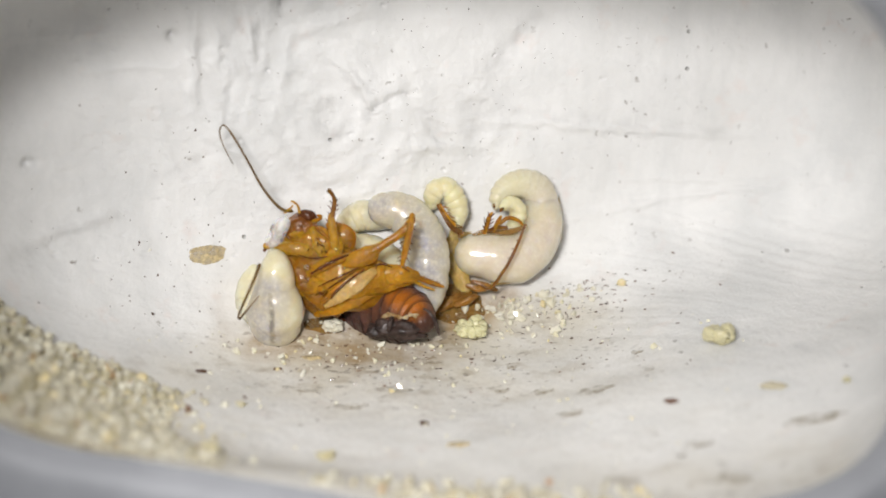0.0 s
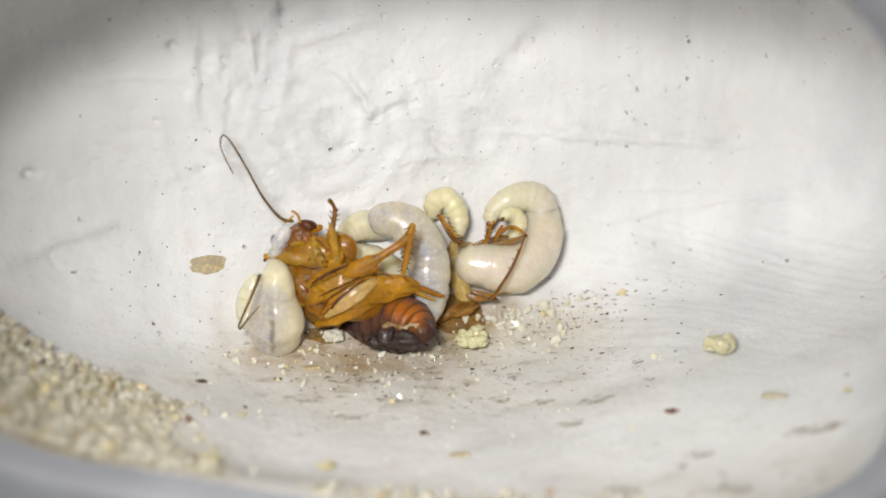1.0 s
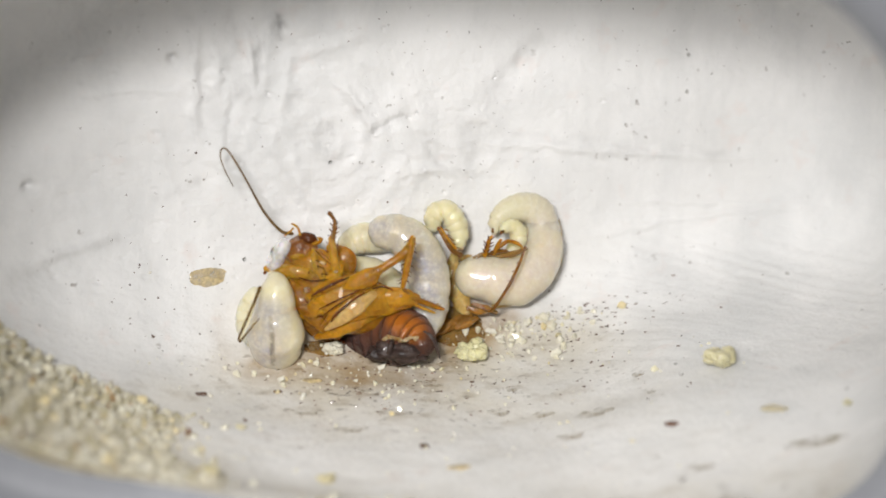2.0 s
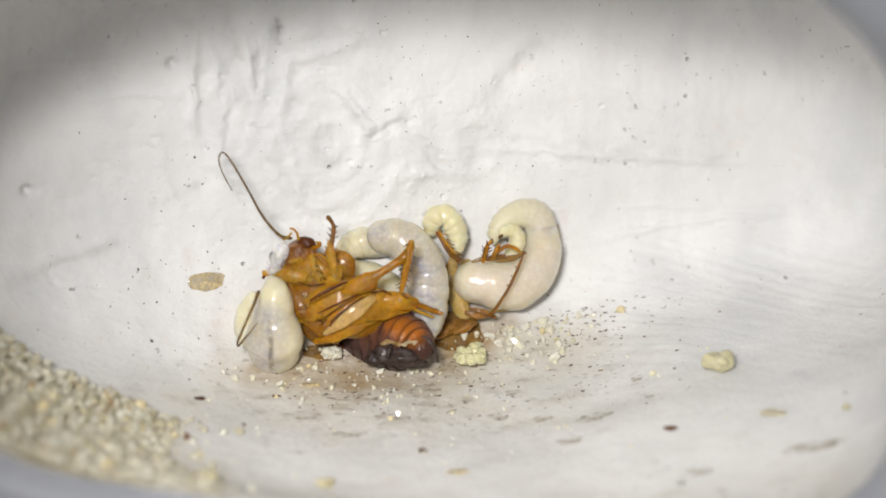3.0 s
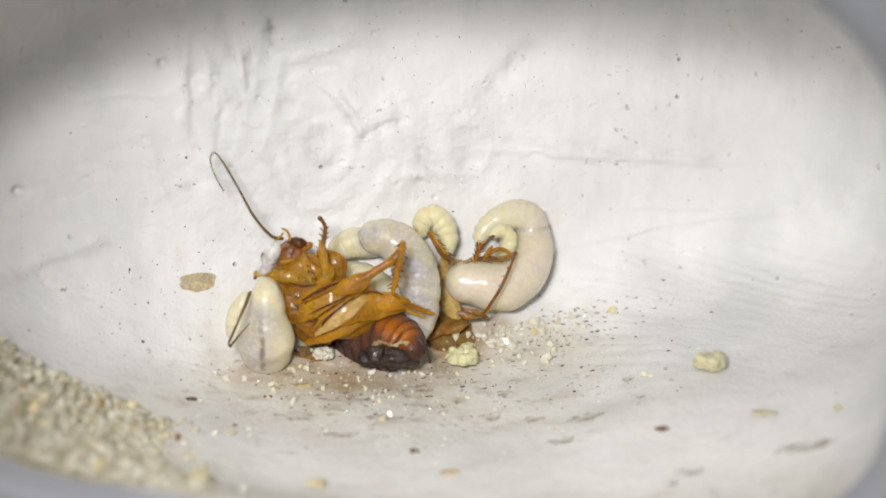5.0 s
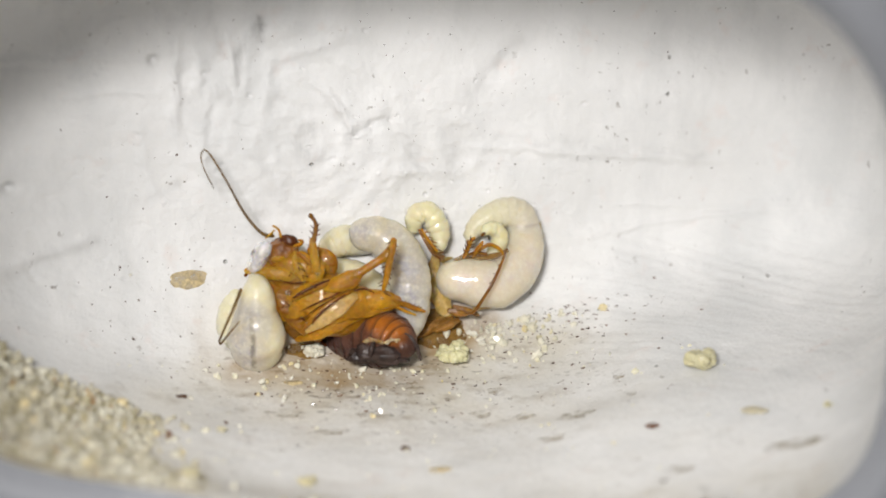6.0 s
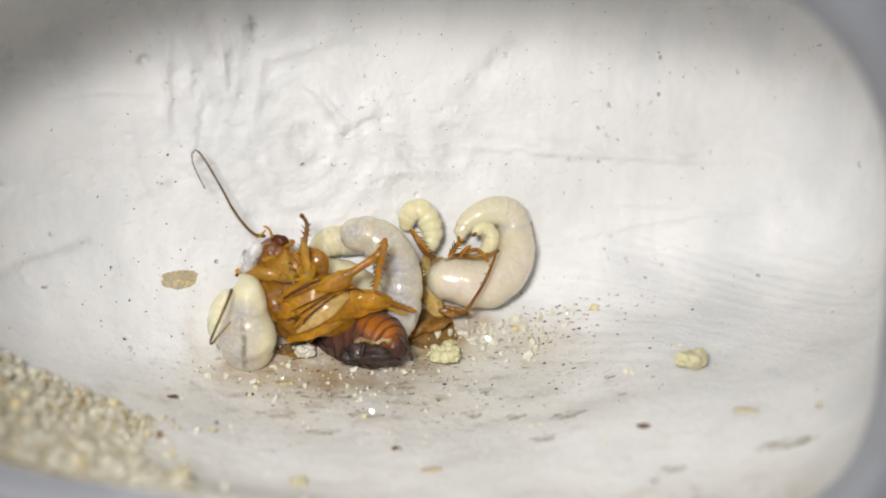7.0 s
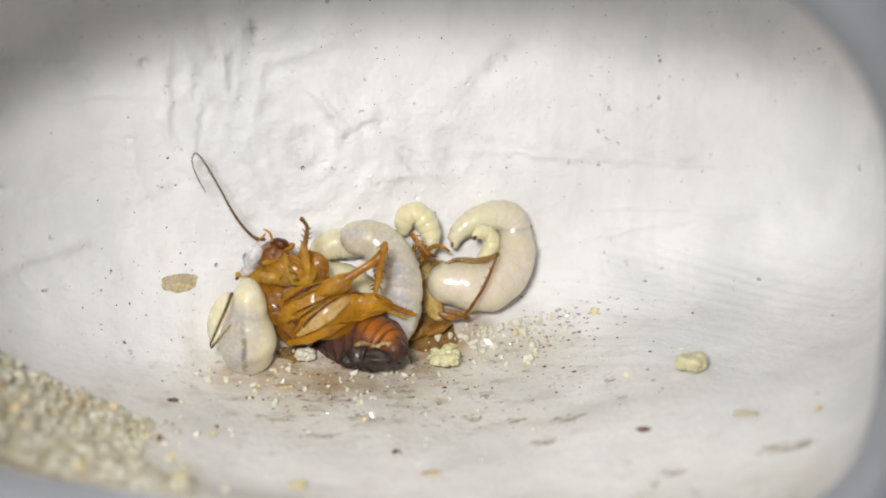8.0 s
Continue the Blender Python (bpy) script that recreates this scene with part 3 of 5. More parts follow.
# ---- grubs ----
def grub(name, label, path, mat, strokes=(), pinch=9, depth=0.07, veins=(), around=40, steps=12, flat=1.0, seed=1, extra=()):
    shape = tube(path, around, steps, pinch, depth, True, flat, 0.05, seed)
    base = min((Vector(p) for p in shape[0]), key=lambda p: p.z)
    g = thing(name, base, label, "grub", "grubs on the cockroach")
    part("body", shape, mat, g, attrs={"gut": painted(shape[0], strokes), "vein": painted(shape[0], veins)})
    for piece, rows in extra:
        more = tube(rows, 36, steps, 6, 0.06, True, 1.0, 0.06, seed + 3)
        part(piece, more, mat, g, attrs={"gut": [0.0] * len(more[0]), "vein": [0.0] * len(more[0])})
    return g


def grubs():
    made = {}
    made["tied"] = grub("grub", "plump cream grub with a dark gut line, beside the cockroach's head",
                        [(-11.33, -0.32, 7.20, 0.38), (-11.15, -0.62, 7.50, 0.75), (-11.06, -1.14, 7.70, 1.05), (-11.07, -1.89, 7.60, 1.27), (-11.12, -2.49, 7.40, 1.39), (-11.14, -3.32, 7.20, 1.73), (-11.14, -4.16, 6.90, 1.96), (-11.18, -4.85, 6.50, 1.77)],
                        CREAM, [((-11.64, -3.16), (-11.76, -5.36), 1.75, 1.0), ((-12.56, -4.76), (-11.96, -5.96), 1.2, 0.6)], 0, 0.0,
                        [((-11.32, -3.04), (-11.20, -4.16), 0.19, 0.65), ((-11.20, -4.16), (-11.24, -6.0), 0.22, 0.9)], around=110, steps=22,
                        extra=[("rear_end", [(-12.79, -1.49, 4.96, 0.50), (-13.20, -2.57, 4.75, 0.81), (-13.16, -3.99, 4.74, 1.00), (-12.53, -5.14, 4.91, 1.15)])])
    made["middle"] = grub("grub", "large grey and cream grub curled behind the cockroach's leg",
                          [(-4.03, 2.71, 3.71, 1.24), (-2.94, 2.52, 3.77, 1.39), (-1.78, 1.59, 3.72, 1.51), (-1.16, 0.04, 3.58, 1.59), (-0.97, -1.74, 3.74, 1.43), (-1.16, -3.27, 4.38, 1.23), (-1.61, -4.40, 5.08, 0.69)],
                          CREAM, [((-4.80, 2.84), (-3.36, 2.84), 1.2, 1.0), ((-3.16, 2.64), (-1.36, 0.84), 1.9, 0.85), ((-1.36, 0.84), (-0.96, -1.96), 1.9, 0.95), ((-0.96, -1.96), (-1.56, -4.76), 1.9, 1.0)], 9, 0.05, [((-5.12, 2.28), (-4.96, 2.12), 0.22, 0.6)], around=56, steps=14,
                          extra=[("front_end", [(-7.01, 1.52, 3.06, 0.62), (-6.31, 1.95, 3.10, 0.97), (-5.41, 2.34, 3.11, 1.09), (-4.21, 2.30, 2.84, 1.05)])])
    made["hidden"] = grub("grub", "smooth cream grub half hidden behind the cockroach",
                          [(-6.92, 0.35, 3.24, 0.86), (-5.90, -0.19, 3.42, 1.40), (-4.65, -0.81, 3.55, 1.63), (-3.26, -1.75, 3.44, 1.55), (-1.79, -2.76, 3.12, 1.17)], CREAM, (), 8, 0.025)
    made["small"] = grub("grub", "small yellow curled grub against the plaster wall",
                         [(-0.78, 3.18, 2.20, 0.55), (-0.55, 3.88, 2.35, 0.82), (0.16, 4.15, 2.39, 0.86), (0.82, 3.41, 2.25, 0.86), (1.06, 2.47, 2.20, 0.71), (0.86, 1.61, 2.24, 0.47)], YELLOW, (), 7, 0.11)
    made["inner"] = grub("grub", "tiny yellow grub inside the curl of the pale pink one",
                         [(4.65, 1.38, 1.62, 0.43), (5.13, 1.93, 1.62, 0.59), (5.25, 2.60, 1.59, 0.63), (4.96, 3.07, 1.75, 0.59), (4.48, 3.14, 2.06, 0.47), (4.16, 2.90, 2.33, 0.31)], YELLOW, (), 7, 0.09)
    part("jaw", blob(*(4.06, 2.73, 2.74), 0.2, 0.14, 0.14, 40, 8, 10), DARK_AMBER, made["inner"], "small brown jaw")
    return made


GRUBS = grubs()


# the grub that eats: a still body, and a front of overlapping rings that bends
def eating_grub():
    path = [(2.28, -0.39, 1.88, 1.53), (2.99, -0.47, 1.83, 1.61), (3.86, -0.63, 1.84, 1.69), (5.17, -0.59, 1.56, 1.74), (6.30, 0.28, 1.12, 1.66), (6.95, 1.47, 0.79, 1.47), (7.01, 2.75, 0.58, 1.27), (6.81, 3.62, 0.52, 1.19)]
    shape = tube(path, 64, 18, 8, 0.018, True, 0.95, 0.06, 5)
    base = min((Vector(p) for p in shape[0]), key=lambda p: p.z)
    g = thing("grub", base, "large pale pink grub, its head curled over chewed legs", "grub", "grubs on the cockroach")
    part("body", shape, PALE, g, attrs={"gut": painted(shape[0], [((2.44, -0.56), (5.44, -0.68), 1.7, 0.9), ((5.44, -0.68), (7.12, 1.24), 1.7, 0.9), ((7.12, 1.24), (7.36, 3.24), 1.4, 0.7)]), "vein": [0.0] * len(shape[0])})
    rings = []
    for i in range(11):
        f = i / 10
        r = 1.20 - 0.34 * f - 0.50 * f ** 3
        half = (1.0 * (1 - f) + 0.72 * f)
        verts, faces = blob(0, 0, 0, half, r, r * 0.95, 0, 20, 40, 0.03, i, 3.4 if i < 10 else 2.1)
        inv = [tuple(SHEET.inverted() @ Vector(p)) for p in verts]
        ob = new("front_ring", mesh_of("front_ring", inv, faces, FRONT_SKIN))
        ob.parent = g
        for key, value in (("gut", max(0.0, 0.85 - 0.16 * i)), ("vein", 0.0)):
            ob.data.attributes.new(key, "FLOAT", "POINT").data.foreach_set("value", [value] * len(verts))
        rings.append(ob)
    v1, f1 = blob(0.42, -0.12, 0.25, 0.2, 0.1, 0.1, 10, 8, 10)
    jaw = new("jaw", mesh_of("jaw", [tuple(SHEET.inverted() @ Vector(p)) for p in v1], f1, DARK_AMBER))
    jaw.parent = rings[-1]
    tagged(jaw, "small brown jaw")
    return g, rings


EATER, RINGS_OF_EATER = eating_grub()


# ---- the cockroach ----
def hairs(path, count, length, thick, sides=(1, -1), lean=35, start=0.1, end=0.98, seed=0):
    """Spines along a limb."""
    rng = random.Random(seed)
    line = spline(path, 10)
    shapes = []
    for i in range(count):
        f = start + (end - start) * (i + 0.5 * rng.random()) / count
        k = min(int(f * (len(line) - 1)), len(line) - 2)
        p, d = line[k], line[k + 1] - line[k]
        a = math.atan2(d[1], d[0]) + sides[i % len(sides)] * radians(lean + rng.uniform(-12, 12))
        l = length * rng.uniform(0.7, 1.15)
        r = p[3] * 0.8
        b = p[:2] + np.array([math.cos(a), math.sin(a)]) * r * 0.5
        e = b + np.array([math.cos(a), math.sin(a)]) * (l + r * 0.4)
        nn = rng.uniform(-0.05, 0.12)
        shapes.append(tube([(b[0], b[1], p[2] + 0.03, thick * 1.5), (*((b + e) / 2), p[2] + 0.05 + nn, thick * 1.2), (e[0], e[1], p[2] + 0.05 + nn * 2, thick * 0.5)], 6, 2, caps=False))
    return join(*shapes)


def plate(path, half, mat_rough=0.17, around=22, flat=0.45, seed=0):
    return tube([(u, v, n, r * half) for u, v, n, r in path], around, 8, 0, 0, True, flat, mat_rough, seed)


def cockroach():
    base, _ = drop(-3.2, -2.2)
    roach = thing("cockroach", base, "dead amber-brown cockroach lying on its back, legs drawn up", "cockroach")
    # the underside: a broad soft body with flat plates let into it
    part("thorax", tube([(-10.74, 0.36, 5.60, 0.761), (-9.56, -0.47, 6.00, 1.593), (-8.02, -1.31, 6.30, 2.081), (-6.36, -1.99, 6.20, 2.120), (-4.56, -2.38, 5.70, 1.750), (-3.14, -2.24, 5.00, 1.072)], 40, 10, 3, 0.03, True, 0.66, 0.10, 2), MID_AMBER, roach, "amber underside with darker seams")
    part("side_plate", tube([(-10.38, -0.59, 6.10, 0.303), (-9.77, -1.91, 6.20, 0.568), (-9.00, -3.21, 5.90, 0.683), (-8.16, -4.14, 5.40, 0.534), (-7.29, -4.62, 4.80, 0.307)], 24, 8, 4, 0.1, True, 0.6, 0.2, 7), DARK_AMBER, roach)
    part("leg_membrane", tube([(-8.83, -1.52, 7.40, 0.421), (-7.68, -1.70, 7.65, 1.091), (-6.37, -1.82, 7.70, 1.426), (-4.88, -1.90, 7.40, 1.262), (-3.40, -1.91, 6.90, 0.846), (-2.09, -1.92, 6.30, 0.424)], 40, 10, 0, 0, True, 0.28, 0.22, 12), AMBER, roach, "translucent amber skin between the leg bases")
    part("side_membrane", tube([(-10.06, -0.70, 6.95, 0.290), (-9.40, -1.71, 7.25, 0.703), (-8.54, -2.65, 7.15, 0.828), (-7.74, -3.61, 6.75, 0.664), (-7.14, -4.27, 6.15, 0.334)], 28, 10, 0, 0, True, 0.35, 0.25, 14), MID_AMBER, roach)
    part("breast_plate", plate([(-10.25, 0.43, 6.70, 0.452), (-9.20, 0.28, 7.10, 0.976), (-7.95, 0.21, 7.20, 1.163), (-6.85, 0.28, 6.90, 0.753)], 1.0, 0.23, 36, 0.22, 3), AMBER, roach, "smooth amber plate below the head")
    part("breast_plate", plate([(-9.99, -0.58, 6.70, 0.377), (-9.01, -0.85, 7.10, 0.826), (-7.80, -0.69, 7.30, 0.900), (-6.76, -0.32, 7.10, 0.451)], 1.0, 0.28, 32, 0.22, 6), AMBER, roach)
    part("neck_shield", plate([(-11.84, 0.21, 6.70, 0.188), (-10.81, 0.09, 7.20, 0.375), (-9.63, -0.02, 7.40, 0.449), (-8.41, -0.39, 7.20, 0.300)], 1.0, 0.19, 24, 0.5, 5), PALE_AMBER, roach, "yellow strap behind the head")
    part("shield_flap", plate([(-7.56, 1.57, 6.40, 0.302), (-6.78, 1.04, 6.70, 0.716), (-6.52, 0.43, 6.70, 0.754), (-6.87, -0.17, 6.60, 0.377)], 1.0, 0.10, 30, 0.35, 9), MID_AMBER, roach, "rounded orange-brown flap of the back shield")
    part("back_edge", tube([(-10.43, 1.57, 6.00, 0.095), (-11.35, 0.81, 6.30, 0.113), (-11.97, -0.09, 6.20, 0.114)], 12, 8), BROWN, roach, "dark edge of the back shield")
    part("back_edge", tube([(-10.17, -0.59, 6.00, 0.152), (-9.51, -2.23, 5.70, 0.152), (-8.77, -3.53, 5.40, 0.191), (-7.81, -4.31, 5.00, 0.191), (-6.77, -4.79, 4.50, 0.192)], 12, 8), BROWN, roach, "dark edge of the back shield")
    head = part("head", blob(-9.55, 1.42, 6.50, 1.15, 0.95, 0.85, 20, 20, 28, 0.22, 1), HEAD, roach, "red-brown head")
    part("crown", blob(-9.04, 2.20, 6.75, 0.66, 0.42, 0.55, -14, 14, 20, 0.15, 2), BROWN, head, "dark brown crown of the head")
    part("face_plate", blob(-8.83, 0.73, 7.10, 0.62, 0.62, 0.32, 35, 12, 18, 0.2, 3), AMBER, head)
    part("face_plate", blob(-9.68, 1.03, 7.25, 0.5, 0.2, 0.2, 12, 12, 18, 0.25, 5), PALE_AMBER, head)
    part("eye", blob(-11.26, 1.19, 6.85, 0.26, 0.45, 0.3, 10, 12, 16), BLACK, head)
    fluff = join(blob(-10.95, 1.15, 7.5, 0.62, 1.2, 0.22, -30, 22, 34, 0.15, 4), blob(-10.75, 1.35, 7.62, 0.45, 0.95, 0.2, -34, 22, 34, 0.15, 6))
    part("white_fluff", fluff, TUFT, head, "white fluff over the side of the head", attrs={"soft": painted(fluff[0], [((-11.25, 0.62), (-10.62, 1.66), 0.62, 1.0)])})
    part("palp", tube([(-9.52, 2.46, 7.30, 0.094), (-9.62, 2.86, 7.50, 0.082), (-9.83, 3.08, 7.60, 0.082), (-10.01, 3.16, 7.70, 0.067)], 8, 6), PALE_AMBER, head)
    part("palp", tube([(-10.47, 2.41, 7.60, 0.075), (-10.16, 2.63, 7.70, 0.075), (-9.94, 2.86, 7.70, 0.060)], 8, 6), PALE_AMBER, head)
    part("palp", tube([(-8.60, 1.86, 7.10, 0.135), (-8.25, 1.97, 7.25, 0.143), (-8.10, 2.16, 7.30, 0.120), (-8.32, 2.23, 7.30, 0.082)], 8, 6), AMBER, head)
    part("palp", tube([(-8.69, 1.18, 7.40, 0.112), (-8.49, 0.65, 7.60, 0.112), (-8.55, 0.06, 7.70, 0.097)], 8, 6), PALE_AMBER, head)
    part("antenna", tube([(-10.04, 2.51, 7.40, 0.12), (-10.61, 2.61, 7.74, 0.11), (-11.22, 3.17, 7.99, 0.10), (-11.97, 4.20, 8.26, 0.09), (-12.74, 5.67, 8.65, 0.07), (-13.52, 7.06, 8.94, 0.07), (-14.02, 7.82, 9.06, 0.06), (-14.35, 8.08, 9.13, 0.05), (-14.57, 7.78, 9.08, 0.05), (-14.52, 7.20, 8.97, 0.04), (-14.22, 6.41, 8.69, 0.04), (-13.81, 5.61, 8.39, 0.03)], 8, 8), THREAD, roach, "long bent olive-brown antenna")
    part("antenna", tube([(-11.97, -1.05, 9.20, 0.118), (-12.14, -1.67, 9.70, 0.103), (-12.58, -2.76, 10.00, 0.095), (-13.13, -3.88, 9.40, 0.081), (-13.35, -4.37, 9.10, 0.074), (-13.25, -4.52, 9.00, 0.070), (-12.85, -4.07, 9.30, 0.063), (-12.37, -3.54, 9.60, 0.051), (-11.95, -3.06, 9.70, 0.040)], 8, 8), THREAD, roach, "folded antenna over the grub")
    # front legs
    leg = part("front_leg", plate([(-7.87, -0.84, 7.30, 0.300), (-7.29, -0.39, 7.60, 0.486), (-6.98, 0.13, 7.70, 0.411), (-6.95, 0.58, 7.60, 0.224)], 1.0, 0.19, 18, 0.6), AMBER, roach)
    part("femur", tube([(-7.02, -0.24, 7.80, 0.261), (-7.19, 0.73, 8.00, 0.298), (-7.29, 1.54, 8.10, 0.279), (-7.37, 2.14, 8.10, 0.223)], 16, 8, flat=0.8), PALE_AMBER, leg)
    part("foot", tube([(-7.33, 2.07, 8.10, 0.194), (-7.18, 2.77, 8.10, 0.171), (-7.15, 3.26, 8.10, 0.149), (-7.29, 3.59, 8.20, 0.134), (-7.50, 3.84, 8.30, 0.163), (-7.36, 3.81, 8.30, 0.111)], 12, 6, 6, 0.2), DARK_AMBER, leg)
    part("spines", join(hairs([(-7.19, 0.73, 8.00, 0.261), (-7.37, 2.07, 8.10, 0.223)], 4, 0.45, 0.035, seed=1, start=0.3, lean=48), hairs([(-7.33, 2.07, 8.10, 0.186), (-7.15, 3.26, 8.10, 0.149)], 6, 0.36, 0.032, seed=2, lean=50)), BROWN, leg)
    leg = part("front_leg", plate([(-7.79, -0.62, 7.40, 0.262), (-8.23, 0.13, 7.60, 0.336), (-8.52, 0.88, 7.60, 0.262), (-8.61, 1.40, 7.50, 0.150)], 1.0, 0.28, 18, 0.55), PALE_AMBER, roach)
    part("shin", tube([(-8.35, 1.40, 7.90, 0.119), (-7.82, 0.95, 8.00, 0.149), (-7.38, 0.58, 8.00, 0.127)], 10, 6), MID_AMBER, leg)
    part("spines", hairs([(-8.50, 0.88, 7.90, 0.149), (-7.76, -0.39, 7.90, 0.149)], 5, 0.26, 0.03, seed=3), BROWN, leg)
    # middle legs
    leg = part("middle_leg", plate([(-9.31, -2.87, 7.20, 0.263), (-8.30, -2.30, 7.60, 0.598), (-7.02, -1.62, 7.80, 0.746), (-5.68, -1.03, 7.70, 0.635), (-4.64, -0.66, 7.40, 0.300)], 1.0, 0.27, 28, 0.26, 2), AMBER, roach, "flat amber base of a middle leg")
    part("trochanter", plate([(-6.71, -0.99, 7.90, 0.261), (-5.81, -0.73, 8.10, 0.558), (-4.83, -0.32, 8.20, 0.595), (-4.32, 0.02, 8.10, 0.335)], 1.0, 0.19, 22, 0.45, 4), AMBER, leg)
    part("femur", tube([(-4.76, -0.24, 8.20, 0.335), (-3.87, 0.32, 8.20, 0.279), (-3.05, 0.84, 8.20, 0.279), (-2.45, 1.28, 8.20, 0.335), (-2.12, 1.77, 8.15, 0.298), (-2.01, 2.18, 8.10, 0.186)], 16, 8, flat=0.75), AMBER, leg)
    part("shin", tube([(-2.04, 2.21, 8.20, 0.186), (-2.16, 1.54, 8.25, 0.260), (-2.31, 0.73, 8.20, 0.245), (-2.49, -0.17, 8.10, 0.216), (-2.68, -0.99, 7.90, 0.157)], 12, 8), AMBER, leg)
    part("foot", tube([(-2.69, -0.91, 7.80, 0.149), (-2.58, -1.22, 7.60, 0.112), (-2.28, -1.44, 7.40, 0.082)], 8, 6), DARK_AMBER, leg)
    part("spines", join(hairs([(-2.04, 2.21, 8.20, 0.223), (-2.68, -0.99, 7.90, 0.172)], 16, 0.40, 0.036, seed=4, start=0.0, lean=52), hairs([(-4.76, -0.24, 8.20, 0.297), (-3.72, 0.39, 8.20, 0.260)], 3, 0.2, 0.02, (1,), seed=5)), BROWN, leg)
    leg = part("middle_leg", plate([(-8.65, -1.66, 7.90, 0.112), (-7.81, -1.17, 8.15, 0.260), (-6.84, -0.69, 8.15, 0.298), (-6.03, -0.47, 8.00, 0.186)], 1.0, 0.23, 16, 0.6, 8), MID_AMBER, roach)
    part("shin", tube([(-8.63, -1.58, 8.20, 0.059), (-7.94, -1.17, 8.40, 0.096), (-7.05, -0.72, 8.40, 0.089), (-6.25, -0.39, 8.20, 0.059)], 10, 6), BROWN, leg)
    part("spines", hairs([(-8.54, -1.54, 8.30, 0.074), (-6.39, -0.46, 8.30, 0.074)], 5, 0.22, 0.025, seed=6), BROWN, leg)
    # hind legs
    leg = part("hind_leg", plate([(-7.72, -3.77, 7.52, 0.172), (-6.87, -3.12, 8.02, 0.429), (-5.74, -2.33, 8.17, 0.514), (-4.67, -1.55, 7.92, 0.300)], 1.0, 0.15, 24, 0.2, 3), PANEL, roach, "pale flat base of a hind leg")
    part("femur", tube([(-7.92, -3.53, 7.70, 0.168), (-7.15, -2.74, 8.05, 0.223), (-6.03, -1.88, 8.10, 0.223), (-5.00, -1.21, 7.80, 0.149)], 14, 8, flat=0.6), MID_AMBER, leg)
    part("shin", tube([(-7.36, -3.29, 8.20, 0.045), (-7.13, -2.88, 8.40, 0.082), (-6.24, -2.10, 8.40, 0.067), (-5.21, -1.36, 8.20, 0.045)], 8, 6), BROWN, leg)
    part("lower_flap", plate([(-8.47, -4.40, 6.40, 0.189), (-7.37, -4.04, 7.00, 0.376), (-6.07, -3.47, 7.35, 0.450), (-4.80, -2.87, 7.20, 0.413), (-3.62, -2.50, 6.80, 0.226)], 1.0, 0.23, 26, 0.3, 11), AMBER, leg)
    leg = part("hind_leg", plate([(-5.27, -2.05, 6.90, 0.376), (-4.13, -1.78, 7.20, 0.638), (-2.93, -1.67, 7.15, 0.676), (-1.88, -1.83, 6.80, 0.377)], 1.0, 0.19, 26, 0.36, 5), AMBER, roach)
    part("shin", tube([(-2.11, -1.75, 6.90, 0.218), (-1.36, -2.02, 6.60, 0.192), (-0.68, -2.29, 6.30, 0.180), (0.00, -2.52, 5.90, 0.103)], 14, 8), MID_AMBER, leg)
    part("foot", tube([(-1.81, -2.24, 6.60, 0.113), (-1.21, -2.51, 6.40, 0.113), (-0.61, -2.75, 6.10, 0.076)], 8, 6), PALE_AMBER, leg)
    part("spines", hairs([(-1.73, -1.87, 6.70, 0.264), (-0.08, -2.48, 6.00, 0.190)], 18, 0.16, 0.022, (1, 1, -1), 55, seed=7), DARK_AMBER, leg)
    # abdomen, ring by ring towards the tip, which points at the lens
    spine = spline([(-6.85, -4.28, 3.70, 0.697), (-6.26, -4.19, 3.90, 1.198), (-5.47, -4.18, 4.20, 1.580), (-4.57, -4.24, 4.60, 1.844), (-3.64, -4.31, 5.00, 1.990), (-2.78, -4.40, 5.50, 1.981), (-2.09, -4.53, 6.00, 1.745), (-1.63, -4.71, 6.40, 1.361), (-1.39, -4.84, 6.80, 0.829)], 12)
    count = 9
    for i in range(count):
        a, b = int(i * (len(spine) - 1) / count), int((i + 1) * (len(spine) - 1) / count) + 2
        seg = spine[a:min(b, len(spine))]
        rows = [(p[0], p[1], p[2], p[3] * (0.97 + 0.05 * k / max(1, len(seg) - 1))) for k, p in enumerate(seg)]
        shape = tube(rows, 48, 2, caps=i == count - 1, flat=1.0, rough=0.05, seed=3)
        length = len(shape[0]) // 48
        part("belly_plate", shape, BELLY, roach, attrs={"warm": painted(shape[0], [((-3.02, -3.19), (-1.96, -3.95), 1.05, 0.8), ((-4.23, -3.42), (-1.43, -4.17), 1.9, 0.13)]), "edge": [max(0.0, (k // 48) / length - 0.62) * 1.7 for k in range(len(shape[0]))]})
    part("rear_plate", blob(-2.78, -5.36, 6.90, 1.75, 0.70, 0.7, -4, 24, 36, 0.45, 8), BLACK, roach, "black rear end of the abdomen")
    part("rear_plate", blob(-4.38, -5.53, 6.60, 0.75, 0.48, 0.5, -8, 18, 26, 0.5, 12), BLACK, roach, "black rear end of the abdomen")
    part("rear_membrane", join(tube([(-4.06, -4.53, 7.10, 0.075), (-3.37, -4.36, 7.50, 0.157), (-2.69, -4.54, 7.65, 0.135), (-2.17, -4.32, 7.60, 0.097), (-1.65, -4.48, 7.40, 0.150)], 18, 12, 7, 0.5, True, 0.5, 1.3, 6), blob(-1.42, -4.97, 7.35, 0.42, 0.26, 0.2, 20, 12, 16, 0.8, 4)), MEMBRANE, roach, "ragged cream skin between the rear plates")
